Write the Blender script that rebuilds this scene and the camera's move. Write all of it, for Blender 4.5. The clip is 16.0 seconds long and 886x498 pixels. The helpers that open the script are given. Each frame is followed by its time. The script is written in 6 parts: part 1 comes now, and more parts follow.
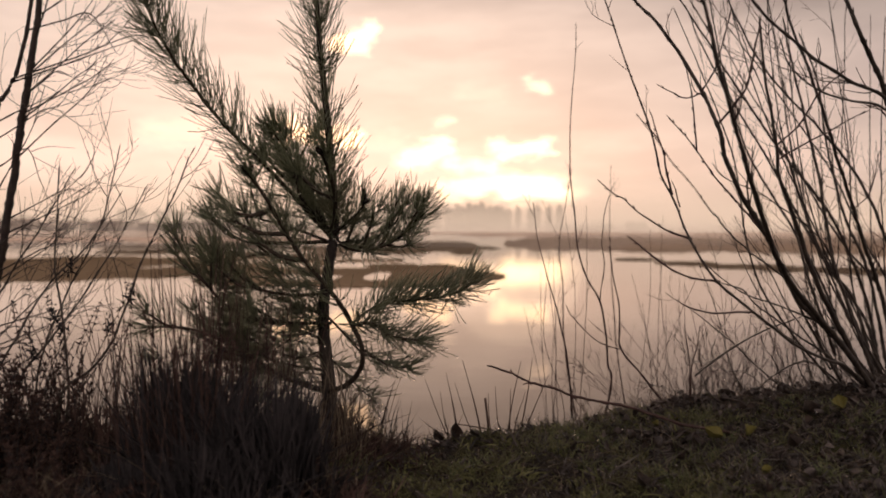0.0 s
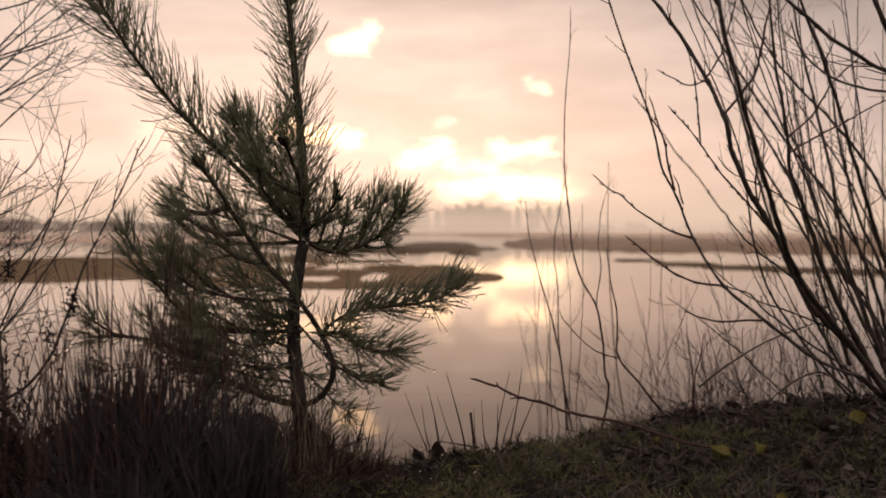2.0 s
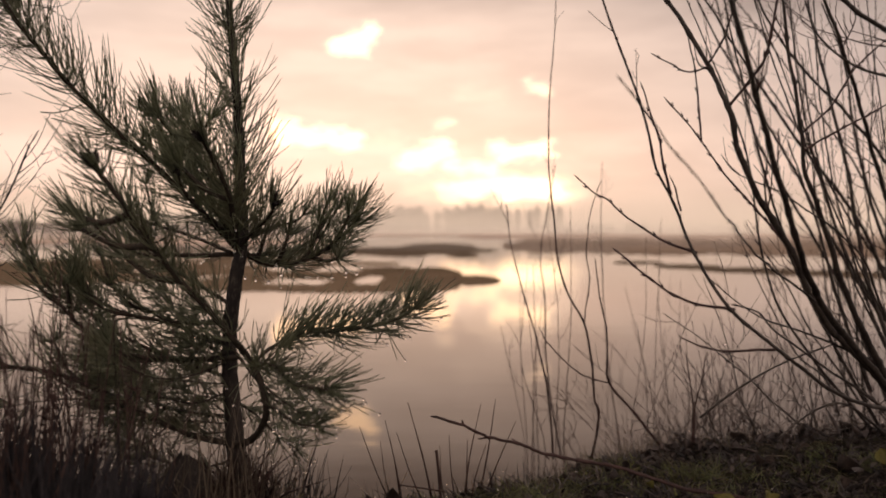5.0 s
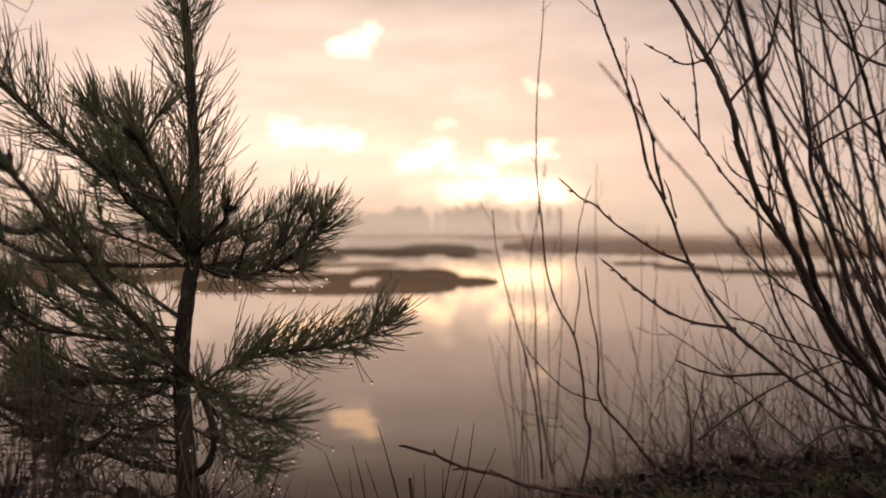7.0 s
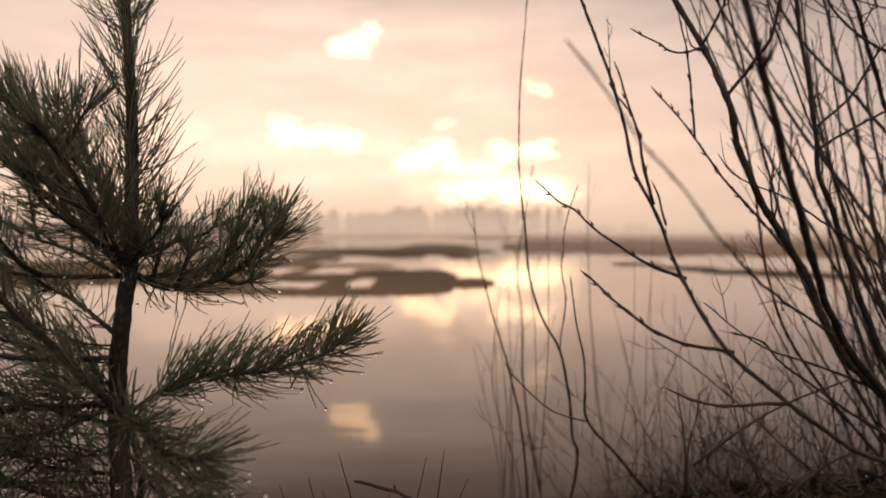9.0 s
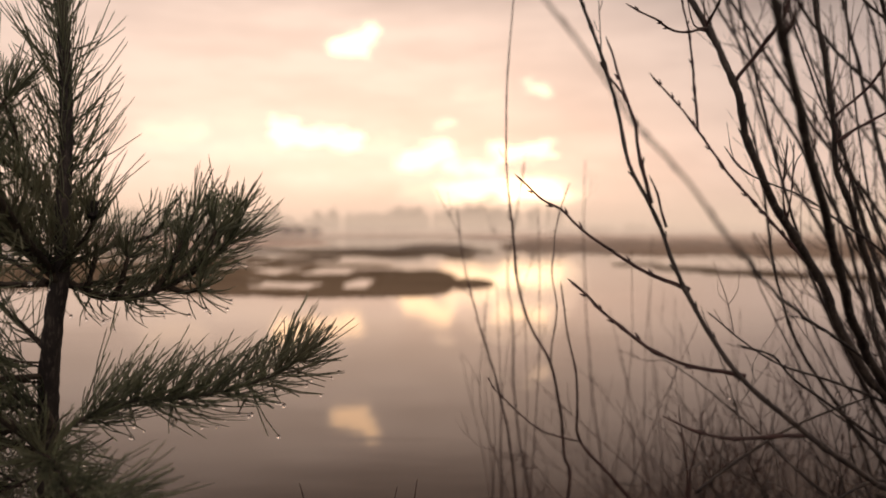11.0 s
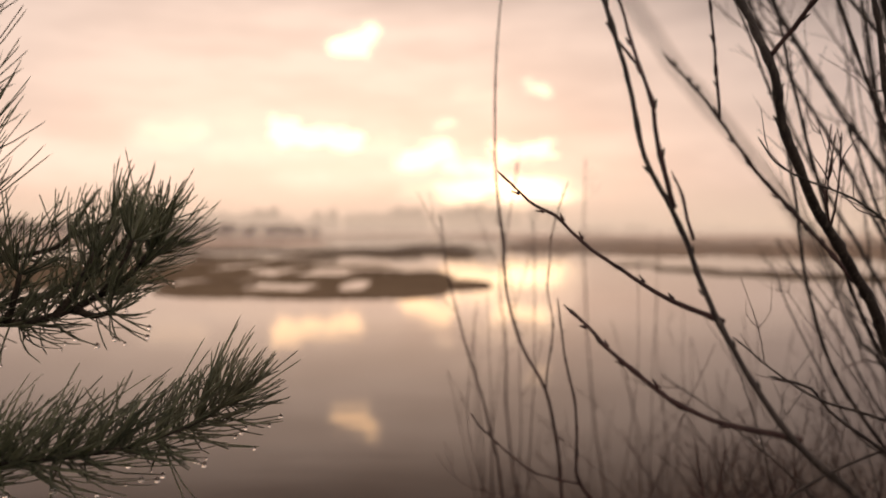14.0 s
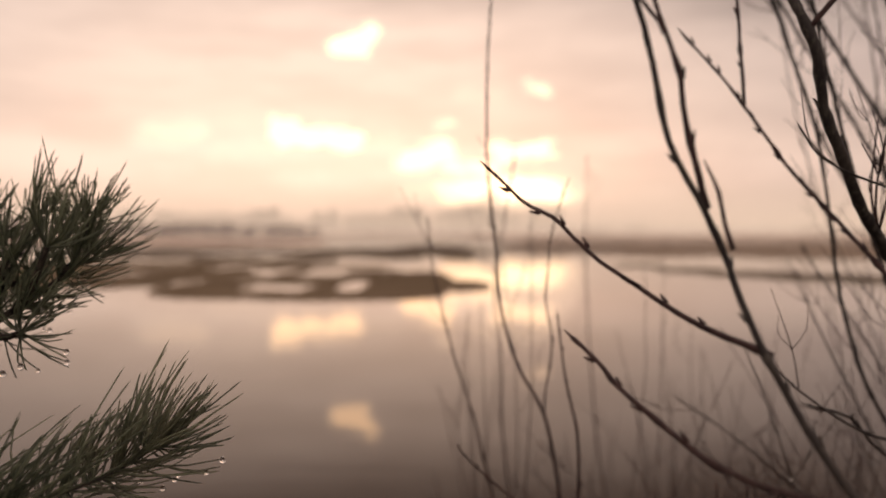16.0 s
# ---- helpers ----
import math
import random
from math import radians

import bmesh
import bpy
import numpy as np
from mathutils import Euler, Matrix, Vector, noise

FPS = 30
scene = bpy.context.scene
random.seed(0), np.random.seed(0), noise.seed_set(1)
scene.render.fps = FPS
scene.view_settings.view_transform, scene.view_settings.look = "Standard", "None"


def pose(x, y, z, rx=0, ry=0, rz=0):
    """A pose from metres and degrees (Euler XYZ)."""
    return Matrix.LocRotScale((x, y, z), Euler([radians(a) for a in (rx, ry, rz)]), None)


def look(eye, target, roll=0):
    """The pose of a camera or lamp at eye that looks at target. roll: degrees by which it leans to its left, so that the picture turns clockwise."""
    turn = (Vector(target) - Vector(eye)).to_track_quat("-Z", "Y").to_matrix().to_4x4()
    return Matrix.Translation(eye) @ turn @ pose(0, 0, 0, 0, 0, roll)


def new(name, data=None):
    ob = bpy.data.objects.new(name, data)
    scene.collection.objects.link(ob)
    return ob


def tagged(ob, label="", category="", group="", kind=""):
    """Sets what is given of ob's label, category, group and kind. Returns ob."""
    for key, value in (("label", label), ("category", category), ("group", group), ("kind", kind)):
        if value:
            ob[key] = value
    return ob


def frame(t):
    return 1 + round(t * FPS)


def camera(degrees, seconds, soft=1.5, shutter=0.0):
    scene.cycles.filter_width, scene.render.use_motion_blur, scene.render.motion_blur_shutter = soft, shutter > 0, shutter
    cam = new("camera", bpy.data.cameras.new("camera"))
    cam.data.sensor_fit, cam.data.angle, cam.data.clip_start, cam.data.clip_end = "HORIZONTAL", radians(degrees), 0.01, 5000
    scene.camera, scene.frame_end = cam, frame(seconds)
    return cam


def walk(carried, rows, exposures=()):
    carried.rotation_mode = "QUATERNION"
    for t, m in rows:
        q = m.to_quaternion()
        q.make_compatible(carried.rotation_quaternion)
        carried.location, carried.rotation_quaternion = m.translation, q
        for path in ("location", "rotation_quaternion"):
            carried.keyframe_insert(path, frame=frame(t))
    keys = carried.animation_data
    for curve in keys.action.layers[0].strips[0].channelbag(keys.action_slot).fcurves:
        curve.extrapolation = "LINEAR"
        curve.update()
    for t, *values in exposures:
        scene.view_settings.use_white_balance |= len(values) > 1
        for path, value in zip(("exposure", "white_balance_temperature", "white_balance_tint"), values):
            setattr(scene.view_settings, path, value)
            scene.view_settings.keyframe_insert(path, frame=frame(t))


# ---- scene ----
# A low slider move on a lake shore at a misty sunrise: young pine, bare willow, bank, still water.
cam = camera(60.0, 16.0, soft=1.8)
cam.data.dof.use_dof = True
cam.data.dof.aperture_fstop = 2.2
ROWS = [
    (0.0, -0.0000, 0.0000, 0.0000, 88.608),
    (0.5, 0.0107, 0.0482, -0.0017, 88.621),
    (1.0, 0.0224, 0.0963, -0.0021, 88.635),
    (1.5, 0.0373, 0.1459, -0.0017, 88.648),
    (2.0, 0.0528, 0.1953, -0.0032, 88.661),
    (2.5, 0.0678, 0.2452, -0.0032, 88.675),
    (3.0, 0.0848, 0.2958, -0.0010, 88.688),
    (3.5, 0.1020, 0.3488, 0.0036, 88.702),
    (4.0, 0.1184, 0.3999, 0.0095, 88.715),
    (6.5, 0.1927, 0.6103, 0.0299, 88.777),
    (7.0, 0.2079, 0.6525, 0.0351, 88.777),
    (7.5, 0.2232, 0.6960, 0.0398, 88.777),
    (8.0, 0.2403, 0.7383, 0.0455, 88.777),
    (8.5, 0.2576, 0.7800, 0.0486, 88.777),
    (9.0, 0.2755, 0.8218, 0.0498, 88.777),
    (11.5, 0.3331, 1.0338, 0.0547, 88.777),
    (12.0, 0.3418, 1.0766, 0.0551, 88.777),
    (12.5, 0.3520, 1.1196, 0.0573, 88.777),
    (13.0, 0.3586, 1.1633, 0.0611, 88.777),
    (13.5, 0.3643, 1.2054, 0.0647, 88.777),
    (14.0, 0.3704, 1.2469, 0.0692, 88.777),
    (14.5, 0.3789, 1.2913, 0.0734, 88.777),
    (15.0, 0.3855, 1.3386, 0.0759, 88.777),
    (15.5, 0.3926, 1.3841, 0.0756, 88.777),
    (16.0, 0.3986, 1.4300, 0.0754, 88.777),
]
walk(cam, [(t, pose(x, y, z, rx, 0, 0)) for t, x, y, z, rx in ROWS])
scene.view_settings.exposure = 0.0

# ---------------------------------------------------------------- light
SUN_AZ, SUN_EL = 0.09, 0.06          # radians from straight ahead, and above the horizon
world = bpy.data.worlds.new("misty_sunrise")
scene.world = world
world.use_nodes = True


class Graph:
    """A small wrapper to write node trees in few words."""

    def __init__(self, tree):
        self.tree = tree
        tree.nodes.clear()

    def node(self, kind, **sockets):
        n = self.tree.nodes.new(kind)
        for key, value in sockets.items():
            name = key.replace("_", " ")
            s = n.inputs[int(key[1:])] if key[0] == "i" and key[1:].isdigit() else n.inputs[name]
            if isinstance(value, bpy.types.NodeSocket):
                self.tree.links.new(value, s)
            else:
                s.default_value = value
        return n

    def math(self, op, a, b=0.0, c=0.0, clamp=False):
        n = self.node("ShaderNodeMath", i0=a, i1=b, i2=c)
        n.operation = op
        n.use_clamp = clamp
        return n.outputs[0]

    def mix(self, fac, a, b, blend="MIX"):
        n = self.node("ShaderNodeMix")
        n.data_type = "RGBA"
        n.blend_type = blend
        for i, v in ((0, fac), (6, a), (7, b)):
            if isinstance(v, bpy.types.NodeSocket):
                self.tree.links.new(v, n.inputs[i])
            else:
                n.inputs[i].default_value = (*v, 1) if isinstance(v, tuple) and len(v) == 3 else v
        return n.outputs[2]

    def smooth(self, x, lo, hi, out0=0.0, out1=1.0):
        n = self.node("ShaderNodeMapRange")
        n.interpolation_type = "SMOOTHSTEP"
        for i, v in enumerate((x, lo, hi, out0, out1)):
            if isinstance(v, bpy.types.NodeSocket):
                self.tree.links.new(v, n.inputs[i])
            else:
                n.inputs[i].default_value = v
        return n.outputs[0]

    def noise(self, vec, scale, detail=4.0, rough=0.55):
        return self.node("ShaderNodeTexNoise", Vector=vec, Scale=scale, Detail=detail, Roughness=rough).outputs["Fac"]


def build_sky():
    g = Graph(world.node_tree)
    co = g.node("ShaderNodeTexCoord").outputs["Generated"]
    sep = g.node("ShaderNodeSeparateXYZ", Vector=co)
    x, y, z = sep.outputs
    az = g.math("ARCTAN2", x, y)
    el = g.math("ARCSINE", z)
    ael = g.math("ABSOLUTE", el)
    flat = g.node("ShaderNodeCombineXYZ", X=g.math("MULTIPLY", az, 1.0), Y=g.math("MULTIPLY", el, 2.6)).outputs[0]
    n0 = g.noise(flat, 11.0, 5.0, 0.6)
    n1 = g.noise(g.node("ShaderNodeMapping", Vector=flat, Location=(3.1, 1.7, 0.4)).outputs[0], 22.0, 6.0, 0.62)
    n3 = g.noise(g.node("ShaderNodeMapping", Vector=flat, Location=(1.3, 0.2, 2.4)).outputs[0], 38.0, 5.0, 0.62)
    n2 = g.noise(g.node("ShaderNodeMapping", Vector=flat, Scale=(1.0, 1.7, 1.0)).outputs[0], 4.2, 6.0, 0.58)
    wob = g.math("MULTIPLY", g.math("SUBTRACT", n0, 0.5), 0.04)
    az2 = g.math("ADD", az, wob)
    el2 = g.math("ADD", el, g.math("MULTIPLY", g.math("SUBTRACT", n1, 0.5), 0.035))
    # ragged breaks in the cloud deck, where the low sun shines through: two ends as tangents from straight ahead, half-width, strength
    breaks = [(-0.134, 0.241, -0.098, 0.258, 0.011, 1.0), (-0.130, 0.238, -0.104, 0.242, 0.007, 1.0), (-0.214, 0.131, -0.116, 0.119, 0.011, 1.0), (-0.220, 0.141, -0.190, 0.140, 0.005, 0.8),
              (-0.040, 0.096, 0.002, 0.107, 0.013, 1.0), (-0.055, 0.087, -0.022, 0.086, 0.006, 1.0), (0.004, 0.086, 0.063, 0.083, 0.005, 0.9),
              (0.076, 0.096, 0.138, 0.110, 0.008, 1.0), (0.064, 0.111, 0.078, 0.115, 0.005, 0.9), (0.006, 0.052, 0.150, 0.055, 0.009, 1.0),
              (0.071, 0.044, 0.108, 0.041, 0.005, 1.0), (0.115, 0.191, 0.130, 0.187, 0.0045, 0.60), (-0.005, 0.141, 0.010, 0.140, 0.003, 0.6)]
    veils = [(-0.250, 0.113, -0.070, 0.117, 0.006, 0.28), (-0.378, 0.128, -0.320, 0.130, 0.010, 0.40), (-0.297, 0.106, -0.239, 0.105, 0.007, 0.24), (-0.283, 0.147, -0.231, 0.145, 0.004, 0.22),
             (-0.047, 0.054, 0.012, 0.052, 0.004, 0.50), (0.159, 0.049, 0.181, 0.048, 0.004, 0.45), (0.023, 0.178, 0.071, 0.177, 0.004, 0.22),
             (-0.209, 0.069, -0.165, 0.068, 0.004, 0.18)]
    fore = g.math("MAXIMUM", y, 0.05)
    tx = g.math("ADD", g.math("DIVIDE", x, fore), g.math("MULTIPLY", g.math("SUBTRACT", n0, 0.5), 0.050))
    tz = g.math("ADD", g.math("DIVIDE", z, fore), g.math("MULTIPLY", g.math("SUBTRACT", n1, 0.5), 0.030))
    place = g.node("ShaderNodeCombineXYZ", X=tx, Y=tz).outputs[0]
    ragged = g.math("MULTIPLY", g.math("SUBTRACT", n3, 0.5), 0.034)

    def streaks(rows, soft):
        total = None
        for ax, az_, bx, bz, half, k in rows:
            run = (bx - ax, bz - az_, 0.0)
            off = g.node("ShaderNodeVectorMath", i0=place, i1=(ax, az_, 0.0))
            off.operation = "SUBTRACT"
            dot = g.node("ShaderNodeVectorMath", i0=off.outputs[0], i1=run)
            dot.operation = "DOT_PRODUCT"
            h = g.math("DIVIDE", dot.outputs["Value"], run[0] ** 2 + run[1] ** 2, clamp=True)
            along = g.node("ShaderNodeVectorMath", i0=run, i3=h)
            along.operation = "SCALE"
            near = g.node("ShaderNodeVectorMath", i0=off.outputs[0], i1=along.outputs[0])
            near.operation = "DISTANCE"
            v = g.smooth(g.math("ADD", near.outputs["Value"], ragged), half + soft, half - 0.6 * soft, 0.0, k)
            total = v if total is None else g.math("MAXIMUM", total, v)
        return total
    gap = g.math("MULTIPLY", g.math("ADD", streaks(breaks, 0.0100), streaks(veils, 0.024), clamp=True), g.smooth(y, 0.1, 0.4))
    # wide glow round the hidden sun
    ga = g.math("POWER", g.math("DIVIDE", g.math("ADD", az, 0.17), 0.55), 2.0)
    ge = g.math("POWER", g.math("DIVIDE", g.math("SUBTRACT", el, 0.12), 0.36), 2.0)
    glow = g.math("EXPONENT", g.math("MULTIPLY", g.math("ADD", ga, ge), -1.0))
    streak = g.smooth(n2, 0.34, 0.66)
    low = g.math("EXPONENT", g.math("MULTIPLY", ael, -7.0))
    deck = g.mix(streak, (0.46, 0.37, 0.36), (0.56, 0.45, 0.42))
    rear = g.smooth(y, 0.1, -0.7, 1.0, 2.25)
    scaled = g.node("ShaderNodeVectorMath", i0=deck, i3=rear)
    scaled.operation = "SCALE"
    deck = scaled.outputs[0]
    lit = g.mix(streak, (1.05, 0.785, 0.640), (1.28, 0.960, 0.785))
    col = g.mix(glow, deck, lit)
    col = g.mix(g.math("MULTIPLY", low, 0.75), col, g.mix(glow, (0.62, 0.46, 0.38), (1.52, 0.95, 0.63)))
    # the deck thickens overhead
    front = g.math("MULTIPLY", g.smooth(g.math("ADD", el, g.smooth(az, 0.12, 0.5, 0.0, 0.065)), 0.255, 0.37), g.smooth(y, 0.2, 0.6))
    col = g.mix(front, col, g.mix(streak, (0.28, 0.22, 0.195), (0.38, 0.30, 0.265)))
    # a brighter, hazier belt over the horizon
    belt = g.math("MULTIPLY", g.math("MULTIPLY", g.smooth(el, 0.035, 0.075), g.smooth(el, 0.135, 0.10)), g.math("MULTIPLY", glow, g.smooth(n2, 0.36, 0.60, 0.35, 1.0)))
    col = g.mix(g.math("MULTIPLY", belt, 0.50), col, (1.50, 1.10, 0.88))
    col = g.mix(gap, col, (1.50, 1.15, 0.92))
    col = g.mix(g.math("POWER", gap, 2.0), col, (3.2, 1.98, 1.16))
    # the hidden sun burns through the lowest gap
    ca = g.math("POWER", g.math("DIVIDE", g.math("SUBTRACT", az2, 0.090), 0.050), 2.0)
    ce = g.math("POWER", g.math("DIVIDE", g.math("SUBTRACT", el2, 0.054), 0.015), 2.0)
    core = g.math("MULTIPLY", g.math("EXPONENT", g.math("MULTIPLY", g.math("ADD", ca, ce), -1.0)), g.smooth(n1, 0.30, 0.62), clamp=True)
    col = g.mix(core, col, (9.0, 5.8, 3.0))
    # and a wide warm aureole round it
    wa = g.math("POWER", g.math("DIVIDE", g.math("SUBTRACT", az, 0.02), 0.24), 2.0)
    we = g.math("POWER", g.math("DIVIDE", g.math("SUBTRACT", el2, 0.075), 0.055), 2.0)
    halo = g.math("MULTIPLY", g.math("EXPONENT", g.math("MULTIPLY", g.math("ADD", wa, we), -1.0)), g.smooth(n1, 0.25, 0.7, 0.35, 1.0))
    col = g.mix(halo, col, (0.12, 0.05, 0.02), "ADD")
    sky = g.node("ShaderNodeTexSky")
    sky.sky_type = "NISHITA"
    sky.sun_disc = False
    sky.sun_elevation = SUN_EL
    sky.sun_rotation = SUN_AZ
    sky.air_density = 1.6
    sky.dust_density = 4.0
    clear = g.node("ShaderNodeBackground", Color=sky.outputs[0], Strength=0.06)
    cloud = g.node("ShaderNodeBackground", Color=col, Strength=1.0)
    both = g.node("ShaderNodeMixShader", i0=0.93, i1=clear.outputs[0], i2=cloud.outputs[0])
    g.node("ShaderNodeOutputWorld", Surface=both.outputs[0])


build_sky()
sun = new("sun", bpy.data.lights.new("sun", "SUN"))
sun.data.energy, sun.data.angle, sun.data.color = 0.006, radians(10), (1.0, 0.72, 0.48)
sun.matrix_world = look((0, 0, 0), (-math.sin(SUN_AZ), -math.cos(SUN_AZ), -math.tan(SUN_EL)))


# ---------------------------------------------------------------- materials
def material(name):
    m = bpy.data.materials.new(name)
    m.use_nodes = True
    return m, Graph(m.node_tree)


def finish(g, **sockets):
    p = g.node("ShaderNodeBsdfPrincipled", **sockets)
    g.node("ShaderNodeOutputMaterial", Surface=p.outputs[0])
    return p


def organic(name, dark, mid, light, scale, rough=0.8, bump=0.4, detail_scale=8.0, per_island=0.0, spec=0.3, stretch=(1, 1, 1)):
    """Bark, litter, blades: three tones mixed at two scales, with fine relief."""
    m, g = material(name)
    co = g.node("ShaderNodeTexCoord").outputs["Object"]
    co = g.node("ShaderNodeMapping", Vector=co, Scale=stretch).outputs[0]
    big = g.noise(co, scale, 3.0)
    fine = g.noise(co, scale * detail_scale, 5.0, 0.65)
    col = g.mix(g.smooth(big, 0.35, 0.65), dark, mid)
    col = g.mix(g.math("MULTIPLY", g.smooth(fine, 0.48, 0.72), 0.8), col, light)
    if per_island:
        rnd = g.node("ShaderNodeNewGeometry").outputs["Random Per Island"]
        col = g.mix(g.smooth(rnd, 0.0, 1.0, 0.0, per_island), col, light)
    nrm = g.node("ShaderNodeBump", Strength=bump, Distance=0.002, Height=fine).outputs[0]
    finish(g, Base_Color=col, Roughness=rough, Normal=nrm, Specular_IOR_Level=spec)
    return m


def leafy(name, dark, light, brown, rough=0.55, translucent=0.25, spec=0.4, patch=0.45, patch_scale=6.0):
    """Needles and blades: colour varies from piece to piece, and some light passes through."""
    m, g = material(name)
    co = g.node("ShaderNodeTexCoord").outputs["Object"]
    rnd = g.node("ShaderNodeNewGeometry").outputs["Random Per Island"]
    big = g.noise(co, patch_scale, 3.0)
    col = g.mix(rnd, dark, light)
    col = g.mix(g.math("MULTIPLY", g.smooth(big, 0.5, 0.75) if patch < 0.5 else g.smooth(big, 0.36, 0.58), patch), col, brown)
    p = g.node("ShaderNodeBsdfPrincipled", Base_Color=col, Roughness=rough, Specular_IOR_Level=spec)
    t = g.node("ShaderNodeBsdfTranslucent", Color=col)
    s = g.node("ShaderNodeMixShader", i0=translucent, i1=p.outputs[0], i2=t.outputs[0])
    g.node("ShaderNodeOutputMaterial", Surface=s.outputs[0])
    return m


def water_material():
    m, g = material("lake_water")
    co = g.node("ShaderNodeTexCoord").outputs["Object"]
    a = g.noise(g.node("ShaderNodeMapping", Vector=co, Scale=(0.45, 1.3, 1)).outputs[0], 2.2, 3.0)
    b = g.noise(g.node("ShaderNodeMapping", Vector=co, Scale=(0.25, 0.6, 1)).outputs[0], 0.35, 2.0)
    h = g.math("ADD", g.math("MULTIPLY", a, 0.35), b)
    nrm = g.node("ShaderNodeBump", Strength=0.085, Distance=0.05, Height=h).outputs[0]
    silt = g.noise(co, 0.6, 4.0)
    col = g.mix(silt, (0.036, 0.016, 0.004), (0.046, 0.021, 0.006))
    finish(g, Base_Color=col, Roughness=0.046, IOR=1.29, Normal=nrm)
    return m


def ground_material():
    m, g = material("bank_soil")
    co = g.node("ShaderNodeTexCoord").outputs["Object"]
    big = g.noise(co, 2.6, 4.0)
    mid = g.noise(co, 14.0, 5.0, 0.65)
    fine = g.noise(co, 90.0, 5.0, 0.7)
    soil = g.mix(g.smooth(mid, 0.35, 0.7), (0.014, 0.011, 0.009), (0.036, 0.028, 0.021))
    moss = g.mix(g.smooth(fine, 0.35, 0.7), (0.020, 0.021, 0.007), (0.060, 0.054, 0.017))
    col = g.mix(g.smooth(g.math("ADD", big, g.math("MULTIPLY", mid, 0.35)), 0.60, 0.82), soil, moss)
    h = g.math("ADD", g.math("MULTIPLY", mid, 1.0), g.math("MULTIPLY", fine, 0.4))
    nrm = g.node("ShaderNodeBump", Strength=1.0, Distance=0.03, Height=h).outputs[0]
    finish(g, Base_Color=col, Roughness=0.8, Normal=nrm, Specular_IOR_Level=0.15)
    return m


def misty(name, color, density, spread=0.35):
    """Far things in mist: a pale color carries the haze, and part of the light behind them comes through."""
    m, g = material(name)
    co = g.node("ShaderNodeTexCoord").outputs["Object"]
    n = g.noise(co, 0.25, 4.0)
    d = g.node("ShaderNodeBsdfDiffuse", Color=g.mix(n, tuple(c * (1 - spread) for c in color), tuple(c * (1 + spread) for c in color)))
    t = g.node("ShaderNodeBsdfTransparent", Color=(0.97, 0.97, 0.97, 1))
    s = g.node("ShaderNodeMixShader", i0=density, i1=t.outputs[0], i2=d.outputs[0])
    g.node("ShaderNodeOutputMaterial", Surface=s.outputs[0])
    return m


PINE_BARK = organic("pine_bark", (0.018, 0.015, 0.013), (0.042, 0.034, 0.027), (0.10, 0.082, 0.065), 22.0, 0.85, 0.9, 6.0, stretch=(1, 1, 0.35))
PINE_SHOOT = organic("pine_shoot_bark", (0.022, 0.018, 0.012), (0.045, 0.034, 0.022), (0.09, 0.068, 0.045), 60.0, 0.8, 0.8, 5.0)
NEEDLE = leafy("pine_needle", (0.115, 0.134, 0.082), (0.360, 0.378, 0.242), (0.32, 0.27, 0.17), 0.38, 0.56)
WILLOW = organic("willow_bark", (0.018, 0.014, 0.012), (0.040, 0.032, 0.025), (0.095, 0.080, 0.060), 30.0, 0.6, 0.4, 7.0, spec=0.25, stretch=(1, 1, 0.3))
TWIG = organic("young_twig_bark", (0.026, 0.014, 0.012), (0.056, 0.029, 0.024), (0.095, 0.060, 0.048), 50.0, 0.6, 0.3, 6.0, spec=0.22)
BIRCH = organic("birch_twig_bark", (0.018, 0.013, 0.011), (0.036, 0.025, 0.020), (0.075, 0.055, 0.045), 30.0, 0.7, 0.4, 6.0)
DRY = leafy("dry_grass", (0.060, 0.046, 0.032), (0.26, 0.205, 0.140), (0.030, 0.020, 0.015), 0.75, 0.2)
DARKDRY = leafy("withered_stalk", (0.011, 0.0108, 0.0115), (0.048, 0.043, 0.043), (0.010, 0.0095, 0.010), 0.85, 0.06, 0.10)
STALK = leafy("withered_upright_stalk", (0.022, 0.014, 0.012), (0.095, 0.060, 0.049), (0.012, 0.009, 0.008), 0.85, 0.10, 0.1)
GREEN = leafy("bank_grass", (0.060, 0.085, 0.030), (0.22, 0.235, 0.100), (0.11, 0.090, 0.050), 0.55, 0.3, patch=0.5, patch_scale=11.0)
MOSS = leafy("moss", (0.085, 0.096, 0.034), (0.31, 0.305, 0.120), (0.060, 0.050, 0.032), 0.8, 0.3, patch=0.7, patch_scale=13.0)
LITTER = leafy("fallen_leaf", (0.008, 0.006, 0.005), (0.105, 0.080, 0.066), (0.014, 0.011, 0.0095), 0.40, 0.08, 0.4, patch=0.6, patch_scale=16.0)
LEAF = organic("brown_fallen_leaf", (0.008, 0.006, 0.005), (0.030, 0.020, 0.015), (0.085, 0.062, 0.046), 1.6, 0.45, 0.6, 5.0, spec=0.3)
PALE_LEAF = organic("pale_fallen_leaf", (0.045, 0.034, 0.028), (0.10, 0.078, 0.064), (0.17, 0.135, 0.11), 1.6, 0.5, 0.6, 5.0, spec=0.3)
YELLOW = organic("yellow_leaf", (0.10, 0.095, 0.022), (0.16, 0.145, 0.035), (0.12, 0.08, 0.03), 25.0, 0.5, 0.4)
GROUND = ground_material()
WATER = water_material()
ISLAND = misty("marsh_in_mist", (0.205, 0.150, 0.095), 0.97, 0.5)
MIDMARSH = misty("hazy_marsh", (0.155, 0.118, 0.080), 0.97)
# far marsh and hedge pale with distance: haze painted into their base colours
SHORE = misty("far_marsh_haze_tint", (0.33, 0.25, 0.18), 0.97)
